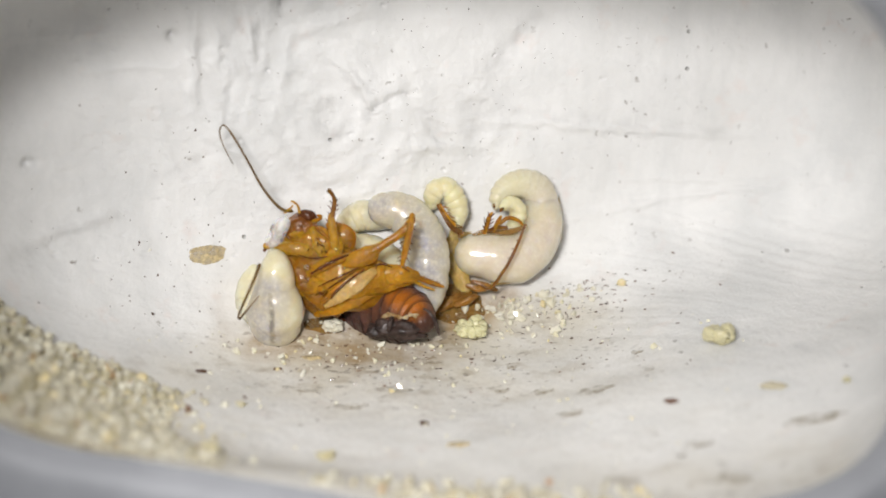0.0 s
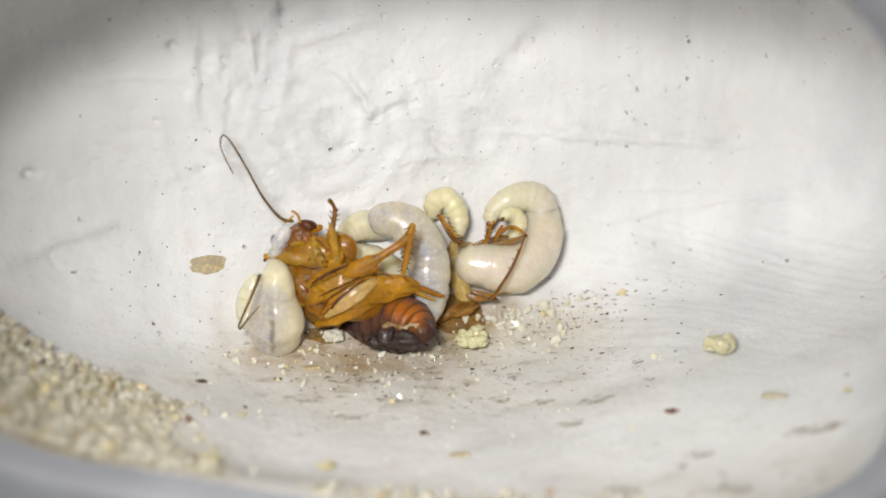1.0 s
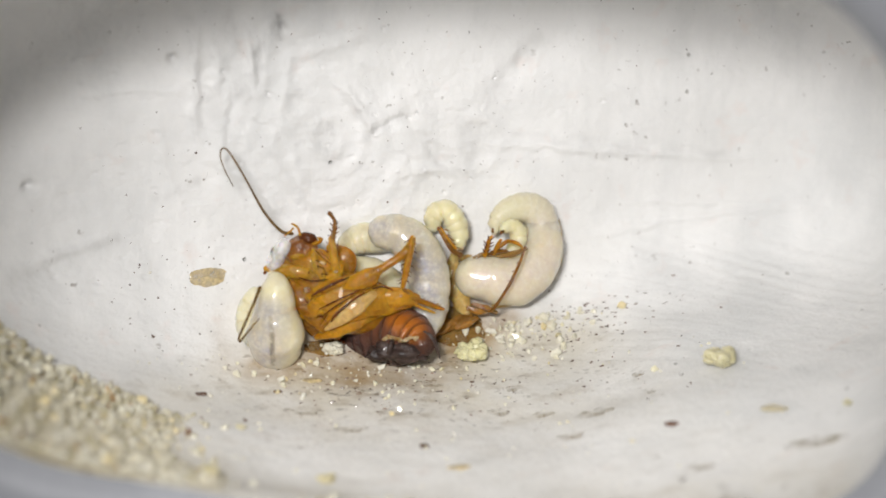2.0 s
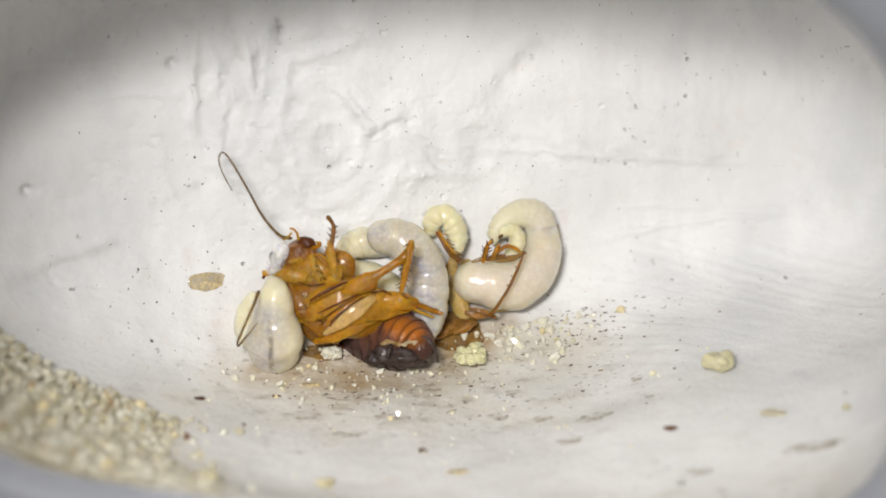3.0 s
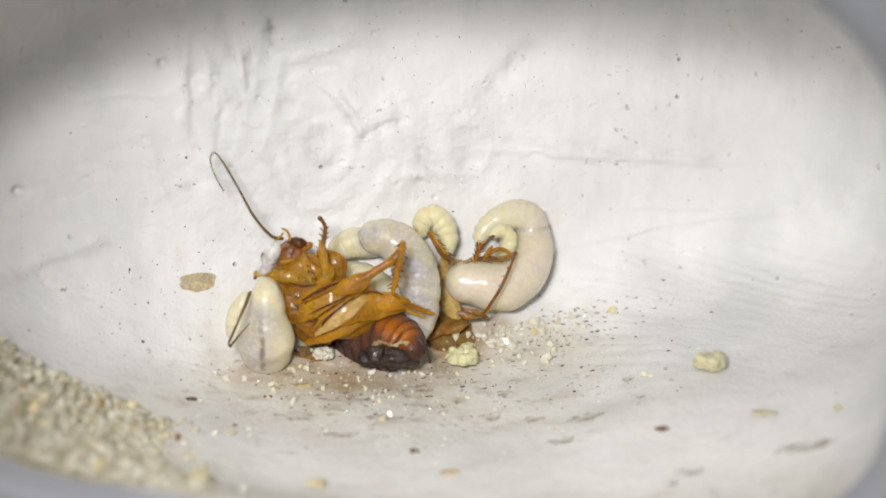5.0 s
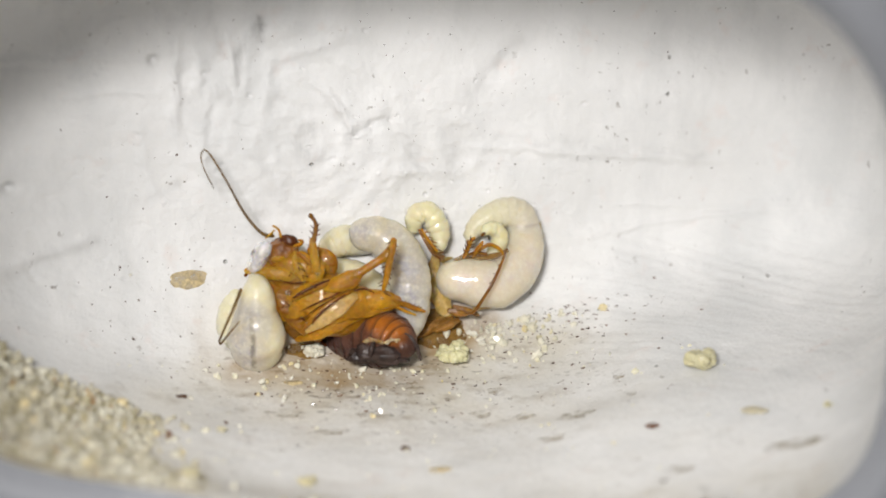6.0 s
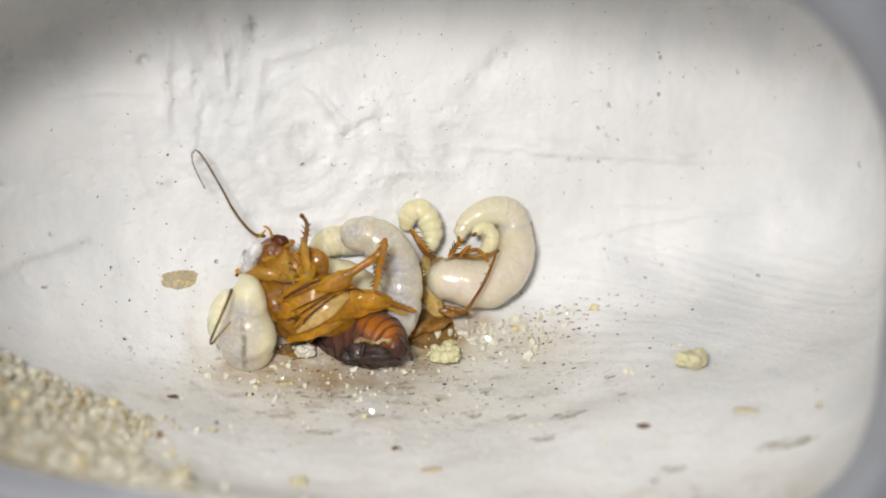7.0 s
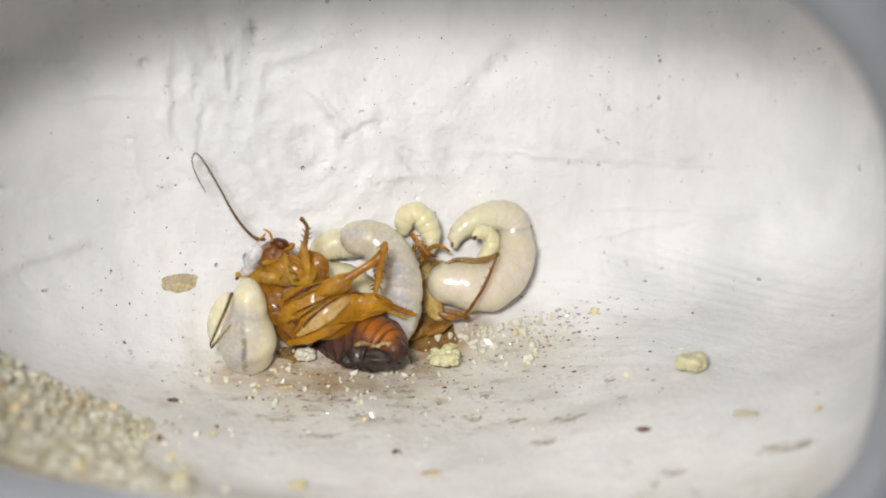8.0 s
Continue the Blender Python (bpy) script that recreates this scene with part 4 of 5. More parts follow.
    part("cercus", tube([(-1.35, -4.01, 6.90, 0.128), (-0.86, -4.30, 7.10, 0.173), (-0.53, -4.83, 7.00, 0.165), (-0.34, -5.37, 6.70, 0.128), (-0.26, -5.76, 6.40, 0.076)], 12, 6, 7, 0.2), BLACK, roach)
    part("cercus", tube([(-3.36, -4.58, 7.60, 0.150), (-3.51, -4.94, 7.80, 0.187), (-3.59, -5.40, 7.60, 0.150)], 12, 6, 4, 0.2), BLACK, roach)
    for seam in ([(-8.18, -2.47, 8.15, 0.030), (-7.05, -1.91, 8.35, 0.052), (-5.76, -1.32, 8.25, 0.045), (-4.92, -0.91, 8.00, 0.026)], [(-7.97, -2.92, 8.00, 0.030), (-6.99, -2.21, 8.20, 0.048), (-5.87, -1.54, 8.20, 0.030)], [(-9.56, -0.39, 7.70, 0.030), (-8.65, -0.62, 7.85, 0.048), (-7.64, -0.50, 7.90, 0.030)],
                 [(-9.75, -1.29, 7.30, 0.030), (-8.98, -2.08, 7.50, 0.052), (-8.17, -2.87, 7.40, 0.045), (-7.58, -3.47, 7.20, 0.026)], [(-4.67, -1.14, 7.70, 0.030), (-4.03, -0.99, 7.70, 0.056), (-3.36, -1.22, 7.60, 0.030)]):
        part("seam", tube(seam, 8, 8, rough=0.4), BROWN, roach, "dark seam between the plates")
    for x, y, n, r in ((-8.98, -1.21, 7.95, 0.224), (-6.54, -1.25, 8.20, 0.097), (-7.06, -0.02, 8.30, 0.126), (-2.80, -1.62, 7.75, 0.112), (-4.29, 0.06, 8.70, 0.089), (-7.68, -3.23, 7.90, 0.127)):
        part("droplet", blob(x, y, n, r, r * 0.85, r * 0.6, 0, 12, 16), DROPLET, roach, "clear droplet on the underside")
    part("bristles", join(*[hairs([(u, v, 7.6, 0.1), (u + 1.6, v + 0.9, 7.6, 0.1)], 5, 0.24, 0.02, seed=30 + i) for i, (u, v) in enumerate(((-9.56, -2.36), (-8.56, -3.16), (-7.36, -2.36), (-5.76, -2.04), (-9.12, -0.28)))]), BROWN, roach)
    return roach


cockroach()


# ---- loose legs of the cockroach ----
def loose_leg(label, parts, spine=0.32):
    shapes = [(n, tube(p, 12, 8, flat=0.8), m) for n, p, m in parts if n != "spines"]
    base = min((Vector(q) for _, s, _ in shapes for q in s[0]), key=lambda q: q.z)
    leg = thing("loose_leg", base, label, "insect leg", "loose legs of the cockroach")
    for n, s, m in shapes:
        part(n, s, m, leg)
    for i, (n, p, m) in enumerate(parts):
        if n == "spines":
            part("spines", hairs(p, 8, spine, 0.035, seed=20 + i), m, leg)
    return leg


CHEWED = loose_leg("chewed amber leg stumps held by the eating grub",
                   [("stump", [(2.87, 1.12, 3.70, 0.137), (3.02, 1.66, 3.86, 0.166), (3.17, 2.20, 4.03, 0.151), (3.36, 2.47, 4.09, 0.086)], AMBER),
                    ("shin", [(3.49, 1.28, 3.56, 0.137), (3.76, 1.82, 3.70, 0.166), (3.95, 2.20, 3.86, 0.108)], AMBER),
                    ("femur", [(3.88, 1.75, 3.48, 0.137), (4.50, 2.14, 3.44, 0.151), (5.14, 1.98, 3.20, 0.130), (5.50, 1.68, 2.93, 0.086)], AMBER),
                    ("foot", [(3.18, 1.28, 3.63, 0.137), (3.72, 1.44, 3.51, 0.166), (4.35, 1.48, 3.27, 0.115)], DARK_AMBER),
                    ("spines", [(2.86, 1.12, 4.10, 0.27), (3.23, 2.35, 4.41, 0.27)], BROWN)])
solo("amber_smear", tube([(2.11, 1.01, 2.87, 0.10), (2.89, 1.21, 2.90, 0.16), (3.90, 1.17, 2.88, 0.20), (4.85, 1.25, 2.67, 0.20), (5.73, 1.61, 2.29, 0.12)], 12, 8, rough=0.5, flat=0.6, seed=9), WET,
     "wet amber smear along the pale pink grub's back", "stain")
loose_leg("thin brown leg lying across the pale pink grub",
          [("shin", [(5.64, 1.67, 3.29, 0.08), (5.17, 0.50, 4.09, 0.10), (4.55, -0.81, 4.32, 0.11), (3.94, -1.81, 4.06, 0.11)], DARK_AMBER),
           ("foot", [(3.94, -1.81, 4.06, 0.12), (3.64, -2.28, 3.73, 0.12), (3.19, -2.72, 3.23, 0.10), (2.65, -2.49, 3.15, 0.08)], DARK_AMBER),
           ("spines", [(5.47, 1.28, 3.53, 0.16), (3.94, -1.81, 4.06, 0.12)], DARK_AMBER)], 0.07)
loose_leg("spiny dark amber leg beside the small yellow grub",
          [("femur", [(-0.35, 2.96, 4.60, 0.093), (0.08, 2.27, 4.71, 0.143), (0.61, 1.50, 4.59, 0.192), (1.20, 1.12, 4.06, 0.192)], DARK_AMBER),
           ("shin", [(-0.19, 3.03, 4.77, 0.074), (0.23, 2.34, 4.88, 0.093), (0.84, 1.57, 4.74, 0.093)], AMBER),
           ("spines", [(-0.35, 2.96, 4.70, 0.23), (1.20, 1.12, 4.16, 0.31)], BROWN), ("spines", [(-0.19, 3.03, 4.87, 0.19), (1.08, 1.35, 4.39, 0.27)], DARK_AMBER)])
SCRAP = chitin("wet_brown_scrap", (0.20, 0.085, 0.012), (0.46, 0.22, 0.04), 700, 0.2, 0.3, 0.2)
for _i, (_rows, _word) in enumerate((([(-0.55, -4.18, 2.85, 0.291), (0.31, -3.71, 2.66, 0.366), (1.10, -3.41, 2.29, 0.316), (1.89, -3.11, 1.92, 0.174)], "large"),
                                     ([(1.72, -2.54, 2.55, 0.16), (2.58, -2.78, 2.56, 0.20), (3.22, -2.63, 2.23, 0.16)], "thin"), ([(2.04, -2.23, 2.48, 0.12), (2.82, -2.47, 2.51, 0.16), (3.69, -2.83, 2.13, 0.12)], "thin"),
                                     ([(0.94, -3.87, 2.72, 0.20), (1.64, -3.55, 2.77, 0.27), (2.27, -3.25, 2.63, 0.16)], "small"))):
    solo("chewed_scrap", tube(_rows, 18, 8, rough=0.7, flat=0.6, seed=3 + _i), SCRAP, _word + " wet amber-brown scrap of chewed insect on the floor", "insect scrap", "chewed scraps")


# ---- sand, crumbs and dirt ----
def pebble_shape(rng, size, sub):
    bm = bmesh.new()
    bmesh.ops.create_icosphere(bm, subdivisions=sub, radius=1.0)
    k = Vector((rng.uniform(0.6, 1.35), rng.uniform(0.6, 1.2), rng.uniform(0.4, 0.9)))
    o = Vector((rng.uniform(0, 50), rng.uniform(0, 50), 0))
    verts = []
    for v in bm.verts:
        w = 1 + 0.7 * noise.noise(v.co * 1.1 + o)
        verts.append(Vector((v.co.x * k.x, v.co.y * k.y, v.co.z * k.z)) * size * w)
    faces = [tuple(v.index for v in f.verts) for f in bm.faces]
    bm.free()
    return verts, faces


RNG = random.Random(4)
STOCK = [pebble_shape(RNG, 1.0, 1) for _ in range(30)] + [pebble_shape(RNG, 1.0, 2) for _ in range(6)]


def scatter(places):
    """Grains at (x, y, size, sink) of the plan, resting on the plaster."""
    verts, faces = [], []
    for x, y, size, lift in places:
        hit, nor = drop(x, y)
        if hit is None:
            continue
        pv, pf = STOCK[RNG.randrange(30)]
        turn = Euler((RNG.uniform(0, 6.3), RNG.uniform(0, 6.3), RNG.uniform(0, 6.3))).to_matrix()
        o = hit + nor * (size * (0.45 + lift)) * MM
        k = len(verts)
        verts += [tuple(o + turn @ p * size * MM) for p in pv]
        faces += [tuple(i + k for i in f) for f in pf]
    return verts, faces


GRAIN_MESHES = []


def sand():
    heap, strip, loose = [], [], []
    # the heap lies along the lip, from the side wall; its free edge runs in and out
    bound = [(-27.0, -12.6), (-24.0, -14.4), (-21.5, -15.9), (-19.5, -16.4), (-17.4, -16.3), (-15.4, -16.2), (-14.6, -18.2), (-14.0, -21.0), (-13.6, -25.0)]
    ys, xs = [b[0] for b in bound], [b[1] for b in bound]
    for _ in range(12500):
        x, y = RNG.uniform(-29, -6), RNG.uniform(FRONT + 0.7, ys[-1] + 0.6)
        edge = float(np.interp(y, ys, xs)) - x - (3.0 * max(0.0, y - ys[-1] + 0.5)) + 1.3 * noise.noise(Vector((x * 0.5, y * 0.5, 2)))
        if edge > 0 and RNG.random() < min(1.0, 0.25 + edge * 0.25):
            heap.append((x, y, RNG.choice((0.13, 0.2, 0.26, 0.34)) * RNG.uniform(0.85, 1.2), RNG.uniform(0, 1.0) * min(1.4, edge * 0.35)))
        elif edge > -3.5 and RNG.random() < 0.05 * (1 + edge / 3.5):
            heap.append((x, y, RNG.uniform(0.10, 0.28), 0))
    for _ in range(330):
        x, y = RNG.gauss(2, 5), RNG.uniform(-27.3, -24.2)
        if -8 < x < 13 and RNG.random() < (-24 - y) / 3.4:
            strip.append((x, y, RNG.uniform(0.14, 0.34), 0))
    for _ in range(260):
        x, y = RNG.gauss(4.6, 2.6), RNG.gauss(-0.7, 1.5)
        if y < 0.6 + 0.24 * x and low_spot(x, y):
            loose.append((x, y, RNG.choice((0.07, 0.1, 0.14, 0.2, 0.27, 0.36)) * RNG.uniform(0.8, 1.2), -0.3))
    for _ in range(130):
        x, y = RNG.gauss(-6, 5.5), RNG.gauss(-6.5, 2.2)
        if low_spot(x, y):
            loose.append((x, y, RNG.choice((0.07, 0.1, 0.16, 0.24)) * RNG.uniform(0.8, 1.2), 0))
    for _ in range(110):
        loose.append((RNG.uniform(-20, 20), RNG.uniform(-26, -4), RNG.uniform(0.05, 0.16), 0))
    big = [g for g in loose if g[2] > 0.19]
    loose = [g for g in loose if g[2] <= 0.19]
    for i, (pv, pf) in enumerate(STOCK[:30]):
        GRAIN_MESHES.append(mesh_of("sand_grain", [tuple(p) for p in pv], pf, GRIT, False))
    heap_meshes = [mesh_of("sand_grain", [tuple(p) for p in pv], pf, SAND, True) for pv, pf in STOCK[:30]]
    top = sorted(heap, key=lambda g: -g[2] * (0.6 + g[3]))[:150]
    heap = [g for g in heap if g not in top]
    for rows, meshes, label, group in ((big, GRAIN_MESHES, "clear cream sand grain lying on the plaster floor", "grains round the cockroach"),
                                       (top, heap_meshes, "large clear yellowish sand grain on the heap", "large grains on the sand heap")):
        for x, y, size, lift in rows:
            hit, nor = drop(x, y)
            if hit is None:
                continue
            ob = new("sand_grain", meshes[RNG.randrange(30)])
            turn = Euler((RNG.uniform(0, 6.3), RNG.uniform(0, 6.3), RNG.uniform(0, 6.3)))
            ob.matrix_world = Matrix.LocRotScale(hit + nor * size * (0.45 + max(0.0, lift)) * MM, turn, Vector((1, 1, 1)) * size * MM)
            tagged(ob, label, "sand grain", group)
    for name, label, rows in (("sand_heap", "heap of clear yellowish sand grains along the lip", heap), ("sand", "thin scatter of sand grains at the lip", strip),
                              ("grit", "loose clear and cream grains strewn round the cockroach", loose)):
        v, f = scatter(rows)
        solo(name, (v, f), GRIT if name == "grit" else SAND, label, "sand", kind="stuff", smooth=name != "grit")
    bits = [(RNG.gauss(0, 7), min(-1.8, RNG.gauss(-6.5, 3.2)), RNG.uniform(0.03, 0.08), -0.2) for _ in range(90)]
    bits += [(RNG.gauss(7, 3), RNG.gauss(0, 1.3), RNG.uniform(0.03, 0.07), -0.2) for _ in range(30)]
    bits += [(RNG.uniform(-26, -12), RNG.uniform(-25, -5), RNG.uniform(0.06, 0.16), 0.3) for _ in range(9)]
    v, f = scatter(bits)
    dashes = [(RNG.gauss(8, 4.0), RNG.gauss(0.0, 1.7), RNG.uniform(0.03, 0.065), -0.3) for _ in range(260)] + [(RNG.gauss(-3, 7), min(-1.8, RNG.gauss(-7.0, 2.8)), RNG.uniform(0.03, 0.065), -0.3) for _ in range(170)]
    v2, f2 = scatter([d for d in dashes if low_spot(d[0], d[1])])
    for k in range(0, len(v2), 12):
        mx = sum(p[0] for p in v2[k:k + 12]) / 12
        v2[k:k + 12] = [(mx + (p[0] - mx) * 3.2, p[1], p[2]) for p in v2[k:k + 12]]
    v, f = join((v, f), (v2, f2))
    solo("dark_specks", (v, f), DARK_BIT, "dark brown and black specks of dirt on the floor", "dirt", kind="stuff", smooth=False)


sand()


def wall_specks():
    """Dark specks and grains stuck to the wall, thickest near the floor."""
    rng = random.Random(12)
    verts, faces = [], []
    for i in range(420):
        if i >= 240:
            x, z = rng.gauss(6, 9), rng.uniform(4, 26)
        elif i < 110:
            x, z = rng.gauss(-19, 5), abs(rng.gauss(3.5, 3.5)) + 1
        else:
            x, z = rng.uniform(-27, 25), rng.uniform(1.5, 24)
        hit, nor = on_wall(x, z)
        if hit is None:
            continue
        size = rng.choice((0.03, 0.04, 0.055, 0.07, 0.085) if i < 110 else (0.025, 0.03, 0.04, 0.06)) * rng.uniform(0.7, 1.3)
        pv, pf = STOCK[rng.randrange(30)]
        k = len(verts)
        turn = Euler((rng.uniform(0, 6), rng.uniform(0, 6), 0)).to_matrix()
        verts += [tuple(hit + turn @ p * size * MM) for p in pv]
        faces += [tuple(i + k for i in f) for f in pf]
    solo("wall_specks", (verts, faces), DARK_BIT, "tiny dark specks stuck in the white plaster", "dirt", kind="stuff", smooth=False)


wall_specks()


def crumb(x, y, size, lumps, mat, label, seed):
    """A rough lump of grains stuck together."""
    rng = random.Random(seed)
    hit, nor = drop(x, y)
    balls = []
    for _ in range(lumps):
        a, h = rng.uniform(0, 6.3), rng.uniform(-0.3, 0.8)
        d = rng.uniform(0.35, 0.75)
        balls.append((Vector((math.cos(a) * d, math.sin(a) * d * 0.85, h * 0.55)), rng.choice((0.16, 0.22, 0.30, 0.38))))
    bm = bmesh.new()
    bmesh.ops.create_icosphere(bm, subdivisions=5, radius=1.0)
    o = Vector((seed * 5.1, seed * 2.3, 0))
    verts = []
    for v in bm.verts:
        p = v.co
        w = 0.52 + 0.12 * noise.noise(p * 2 + o)
        for c, r in balls:
            along = p.dot(c)
            inside = along * along - c.length_squared + r * r
            if inside > 0:
                w = max(w, along + math.sqrt(inside))
        w *= 1 + 0.16 * noise.noise(p * 4.5 + o) + 0.10 * noise.noise(p * 10 + o) + 0.05 * noise.noise(p * 22 + o)
        verts.append(tuple(hit + (Vector((p.x, p.y, p.z * 0.85)) * w + Vector((0, 0, 0.42))) * size * MM))
    faces = [tuple(v.index for v in f.verts) for f in bm.faces]
    bm.free()
    return solo("crumb", (verts, faces), mat, label, "crumb", "crumbs on the floor", base=hit)


crumb(*(17.94, -9.64), 1.2, 14, CRUMB, "cream-yellow crumb of stuck grains on the floor", 1)
crumb(*(1.78, -4.07), 1.3, 13, SOFT_CRUMB, "pale yellow crumb beside the cockroach's tip", 2)
crumb(*(-13.08, -23.97), 0.72, 16, CRUMB, "tan crumb near the lip of the hollow", 3)
crumb(*(-6.92, -21.63), 0.6, 14, CRUMB, "pale crumb near the lip of the hollow", 4)
crumb(*(-7.41, -5.10), 0.8, 30, GRIT, "clump of clear grains under the cockroach", 5)
crumb(*(24.25, -17.50), 0.40, 5, CRUMB, "small tan crumb at the side of the floor", 6)
crumb(*(8.03, -1.49), 0.36, 5, CRUMB, "small yellow crumb by the pale pink grub", 7)
crumb(*(-12.41, -15.61), 0.36, 5, CRUMB, "small cream crumb on the floor", 8)


def chip(x, y, long, wide, turn, mat, label, seed):
    """A flat flake lying on the floor."""
    hit, nor = drop(x, y)
    rng = random.Random(seed)
    ring = [(math.cos(a) * long * rng.uniform(0.5, 1.15), math.sin(a) * wide * rng.uniform(0.4, 1.2)) for a in [i * math.pi / 6 for i in range(12)]]
    ca, sa = math.cos(radians(turn)), math.sin(radians(turn))
    verts, faces = [], []
    for h, k in ((-0.05, 1.0), (0.08, 1.0), (0.14, 0.7)):
        verts += [tuple(hit + Vector((p * ca - q * sa, p * sa + q * ca, 0)) * k * MM + Vector((0, 0, h * MM))) for p, q in ring]
    for j in range(2):
        faces += [(j * 12 + i, j * 12 + (i + 1) % 12, j * 12 + 12 + (i + 1) % 12, j * 12 + 12 + i) for i in range(12)]
    faces.append(tuple(range(24, 36)))
    return solo("flake", (verts, faces), mat, label, "flake", "flakes on the floor", base=hit, smooth=False)


chip(*(-15.53, -11.29), 0.42, 0.22, 10, DARK_BIT, "dark brown flake on the floor", 1)
chip(*(-10.84, -9.41), 0.3, 0.16, 5, DARK_BIT, "small rust-brown flake on the floor", 2)
chip(*(14.01, -16.43), 0.5, 0.28, 0, DARK_BIT, "dark brown flake on the pale floor", 3)
chip(*(-1.18, -16.31), 0.4, 0.3, 0, DARK_BIT, "dark speck of dirt on the floor", 4)
chip(*(0.95, -19.15), 0.75, 0.3, 5, STAIN, "tan flake near the lip", 5)
chip(*(20.12, -16.59), 0.9, 0.6, 0, CRUMB, "flat cream flake on the floor", 6)
chip(*(-8.67, -7.86), 1.0, 0.3, 8, STAIN, "brownish flake in front of the cockroach", 8)


def film(name, hit, nor, wide, high, mat, label, seed, thick=0.05, ragged=0.25):
    """A dried or wet drop that clings to the plaster."""
    side = nor.cross(Vector((0, 0, 1))).normalized() if abs(nor.z) < 0.8 else Vector((1, 0, 0))
    up = side.cross(nor).normalized()
    verts, faces = [], []
    rings, around = 9, 48
    for j in range(rings + 1):
        for k in range(around):
            a = 2 * math.pi * k / around
            w = (1 + ragged * noise.noise(Vector((math.cos(a) * 1.6, math.sin(a) * 1.6, seed))) + 0.4 * ragged * noise.noise(Vector((math.cos(a) * 5, math.sin(a) * 5, seed)))) * (j / rings)
            h, n2, _, _ = TREE.find_nearest(hit + (side * math.cos(a) * wide * w + up * math.sin(a) * high * w) * MM)
            n2 = n2 if n2.dot(nor) > 0 else -n2
            lump = 1 + 0.5 * noise.noise(Vector((math.cos(a) * j, math.sin(a) * j, seed)) * 0.5)
            verts.append(tuple(Vector(h) + n2 * (thick * lump * (1 - (j / rings) ** 3) + (0.02 if j < rings else -0.03)) * MM))
    for j in range(rings):
        for k in range(around):
            a, b = j * around + k, j * around + (k + 1) % around
            faces.append((a, b, b + around, a + around))
    return solo(name, (verts, faces), mat, label, "stain", base=hit)


film("dried_drop", *on_wall(*(-15.96, 6.43)), 1.32, 0.72, STAIN, "dried tan drop on the plaster wall", 7, 0.03, 0.22)
film("amber_fluid", *drop(*(-8.11, -4.74)), 1.5, 0.7, WET, "amber fluid seeping out under the cockroach", 3)
for _i, (_x, _y, _w, _h) in enumerate(((*(12.84, -8.22), 0.5, 0.4), (*(13.30, -11.26), 0.4, 0.3), (*(4.53, -7.76), 0.5, 0.4), (*(3.58, -10.78), 0.8, 0.4), (*(6.38, -11.52), 0.7, 0.4), (*(9.54, -12.55), 1.2, 0.6),
                                         (*(15.08, -21.14), 0.9, 0.4), (*(16.38, -25.29), 1.2, 0.6), (*(-3.04, -11.62), 1.3, 0.4), (*(-5.82, -13.87), 1.0, 0.5), (*(-9.19, -11.74), 1.2, 0.4), (*(7.93, -15.06), 0.9, 0.5),
                                         (*(21.72, -20.56), 1.8, 0.5), (*(10.15, -24.30), 1.0, 0.6), (*(-0.90, -7.29), 1.0, 0.4), (*(-5.36, -8.49), 0.8, 0.3))):
    tagged(film("tan_smear", *drop(_x, _y), _w, _h, SMEAR, "faint tan smear of dirt on the floor", 20 + _i, 0.015, 0.5), group="smears on the floor")
film("amber_fluid", *drop(*(0.63, -1.52)), 2.6, 1.7, WET, "amber fluid between the cockroach and the grub", 5)
# the first strip lays the pale pink grub's warm edge shadow as colour
for _i, (_rows, _word) in enumerate((([(8.14, 4.06, -0.60, 0.099), (8.31, 2.25, -0.70, 0.149), (8.18, 0.84, -0.50, 0.198), (7.59, -0.48, -0.20, 0.223), (6.56, -1.40, 0.30, 0.198), (5.06, -2.10, 0.90, 0.174), (3.50, -2.45, 1.30, 0.149)], "painting in the tan shadow along the foot of the pale pink grub"),
                                     ([(0.72, 1.47, 0.90, 0.22), (0.72, 0.44, 1.00, 0.52), (0.86, -0.84, 1.20, 0.66), (1.16, -2.02, 1.60, 0.66), (1.60, -2.64, 2.00, 0.40)], "between the two large grubs"),
                                     ([(0.88, 1.15, 0.60, 0.16), (1.35, 1.00, 0.50, 0.24), (1.91, 1.08, 0.40, 0.12)], "under the small yellow grub"))):
    solo("amber_fluid", tube(_rows, 16, 10, rough=0.5, flat=0.5, seed=40 + _i), HONEY, "pale honey-coloured fluid " + _word, "stain")


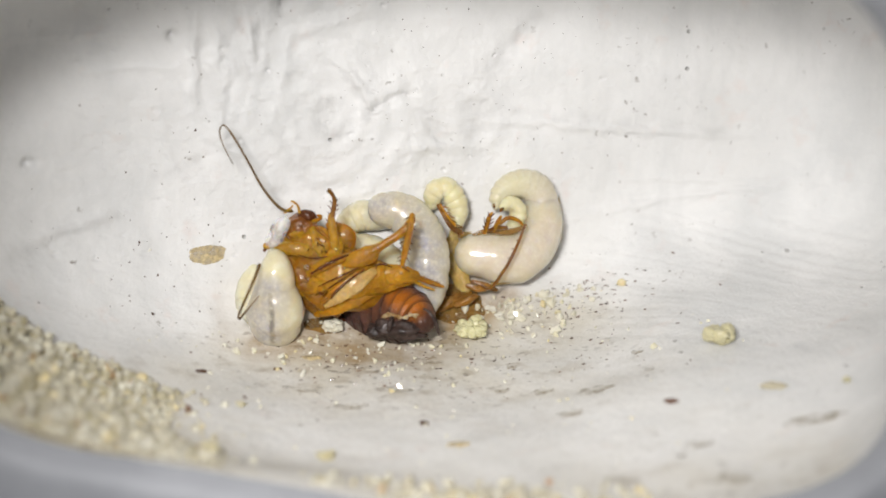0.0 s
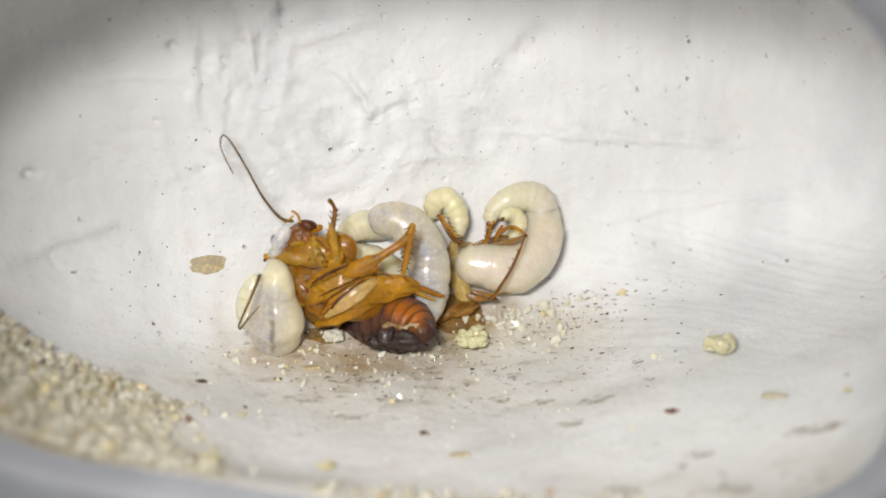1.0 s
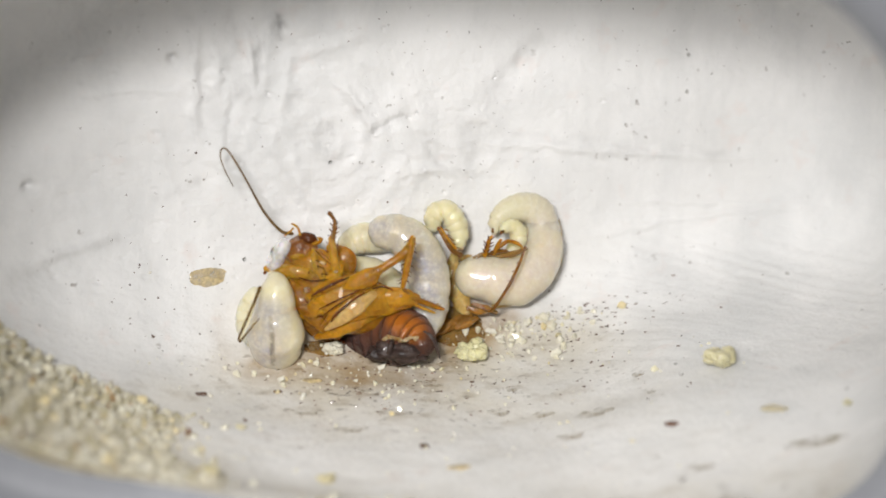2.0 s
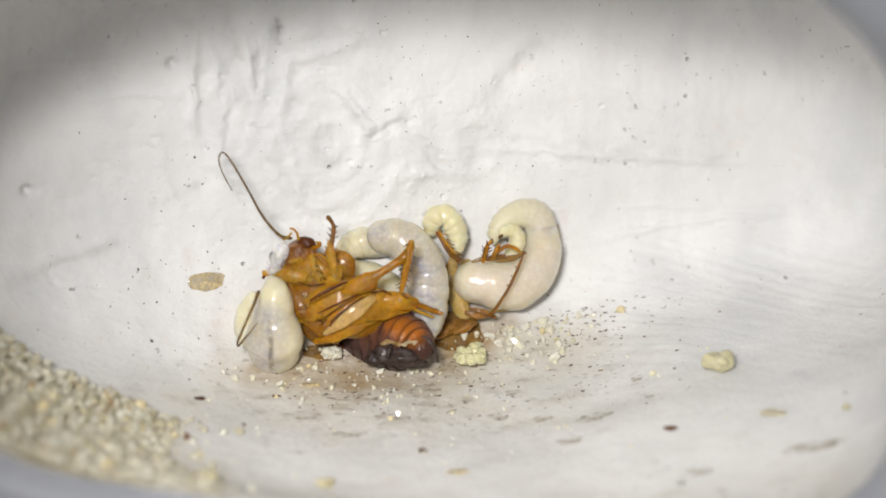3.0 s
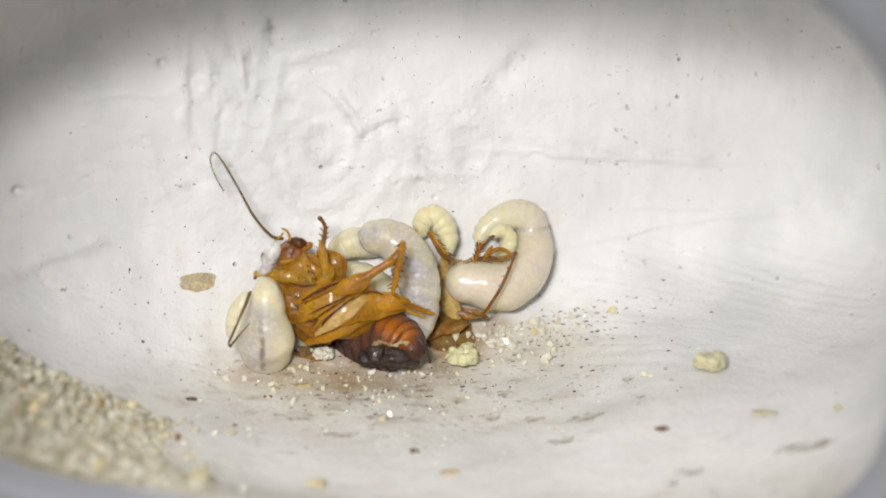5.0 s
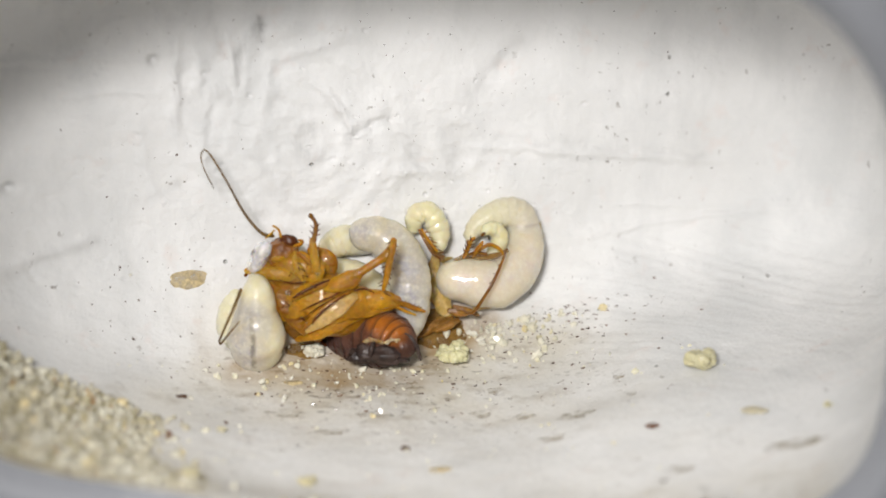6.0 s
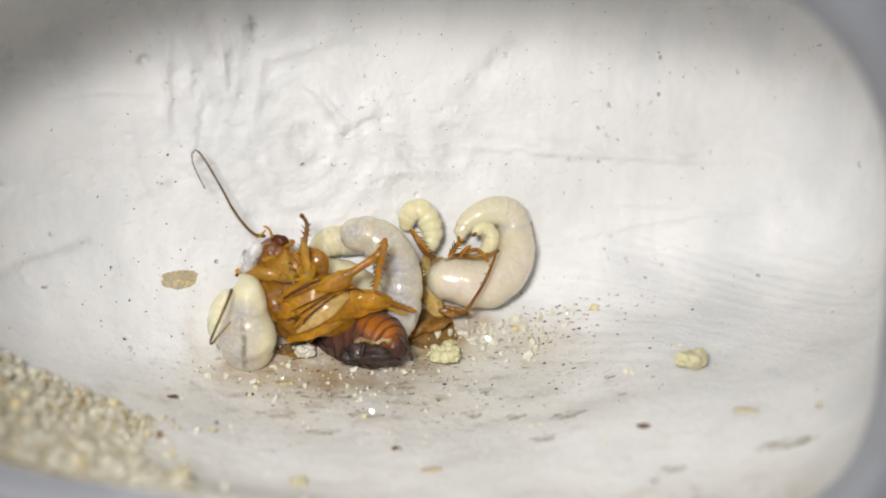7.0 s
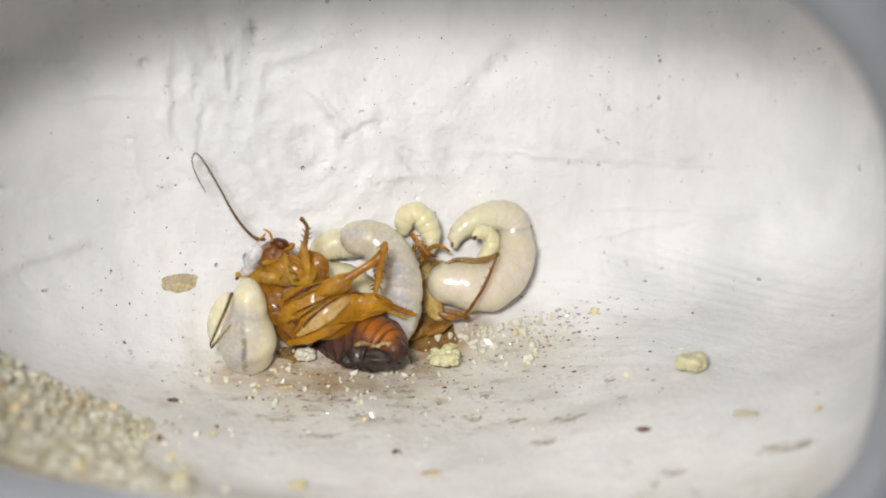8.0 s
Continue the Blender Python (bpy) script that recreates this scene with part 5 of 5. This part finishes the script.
# ---- what moves ----
def motions():
    g0 = ORIGIN[EATER]
    # where the eating grub's mouth is, time by time
    mouth = [(0.0, (3.76, 3.40)), (0.5, (3.68, 3.80)), (1.0, (3.28, 2.84)), (1.5, (3.84, 3.32)), (2.2, (3.60, 3.16)), (2.8, (3.60, 2.84)), (3.0, (3.68, 2.84)), (3.5, (3.68, 3.08)), (4.0, (3.16, 2.84)), (4.5, (3.28, 2.60)),
             (5.2, (3.24, 2.68)), (6.0, (3.24, 2.60)), (6.5, (3.20, 2.80)), (7.0, (3.20, 2.88)), (7.3, (2.68, 3.52)), (7.5, (2.56, 3.44)), (7.7, (2.28, 3.16)), (8.0, (2.76, 2.68))]
    root, rise = (6.84, 3.64), (6.52, 5.12)
    for i, ring in enumerate(RINGS_OF_EATER):
        f = (i + 0.2) / 10.2
        rows = []
        for t, tip in mouth:
            bend = (tip[0] + 0.25, tip[1] + 1.28)
            p = [(1 - f) ** 3 * a + 3 * f * (1 - f) ** 2 * b + 3 * f * f * (1 - f) * c + f ** 3 * d for a, b, c, d in zip(root, rise, bend, tip)]
            q = [3 * (1 - f) ** 2 * (b - a) + 6 * f * (1 - f) * (c - b) + 3 * f * f * (d - c) for a, b, c, d in zip(root, rise, bend, tip)]
            m = SHEET @ Matrix.Translation((p[0] * MM, p[1] * MM, (0.55 + 1.1 * f) * MM)) @ Matrix.Rotation(math.atan2(q[1], q[0]), 4, "Z")
            rows.append((t, Matrix.Translation(-g0) @ m))
        walk(ring, rows)
    # the chewed legs are pulled about, and carried off at the end
    o = ORIGIN[CHEWED]
    rows = []
    for t, du, dv, dn, turn in ((0, 0, 0, 0, 0), (0.5, 0, 0.08, 0, 2), (1, 0.05, 0.05, 0, 0), (1.5, 0, 0, 0, 0), (3, -0.05, -0.1, 0, 0), (3.5, 0, -0.05, 0, 2), (4, -0.1, -0.1, 0, 0), (4.5, -0.1, -0.1, 0, -4),
                                (6, -0.15, 0.1, 0, -8), (6.5, -0.2, 0.1, 0, -12), (7.0, -0.6, 0.15, 0, -20), (7.2, -1.3, 0.1, -0.1, -8), (7.5, -2.9, -0.1, -0.5, 4), (8.0, -3.1, -0.2, -0.5, 8)):
        turned = Matrix.Translation(o) @ (SHEET.to_3x3().to_4x4() @ Matrix.Rotation(radians(turn), 4, "Z") @ SHEET.to_3x3().to_4x4().inverted())
        rows.append((t, Matrix.Translation(SHEET.to_3x3() @ Vector((du * MM, dv * MM, dn * MM))) @ turned))
    walk(CHEWED, rows)
    small = GRUBS["small"]
    o = ORIGIN[small]
    rows = []
    for t, du, dv, turn in ((0, 0, 0, 0), (1, 0.02, 0.02, 1), (1.5, 0, 0, 0), (3, 0, 0, 0), (4.5, -0.05, 0.0, 2), (6, 0.0, 0.06, 0), (6.5, 0.02, 0.1, 0), (7, 0.05, 0.18, -2), (7.5, 0.12, 0.4, 4), (8, 0.12, 0.34, 6)):
        turned = Matrix.Translation(o) @ (SHEET.to_3x3().to_4x4() @ Matrix.Rotation(radians(turn), 4, "Z") @ SHEET.to_3x3().to_4x4().inverted())
        rows.append((t, Matrix.Translation(SHEET.to_3x3() @ Vector((du * MM, dv * MM, 0))) @ turned))
    walk(small, rows)


motions()
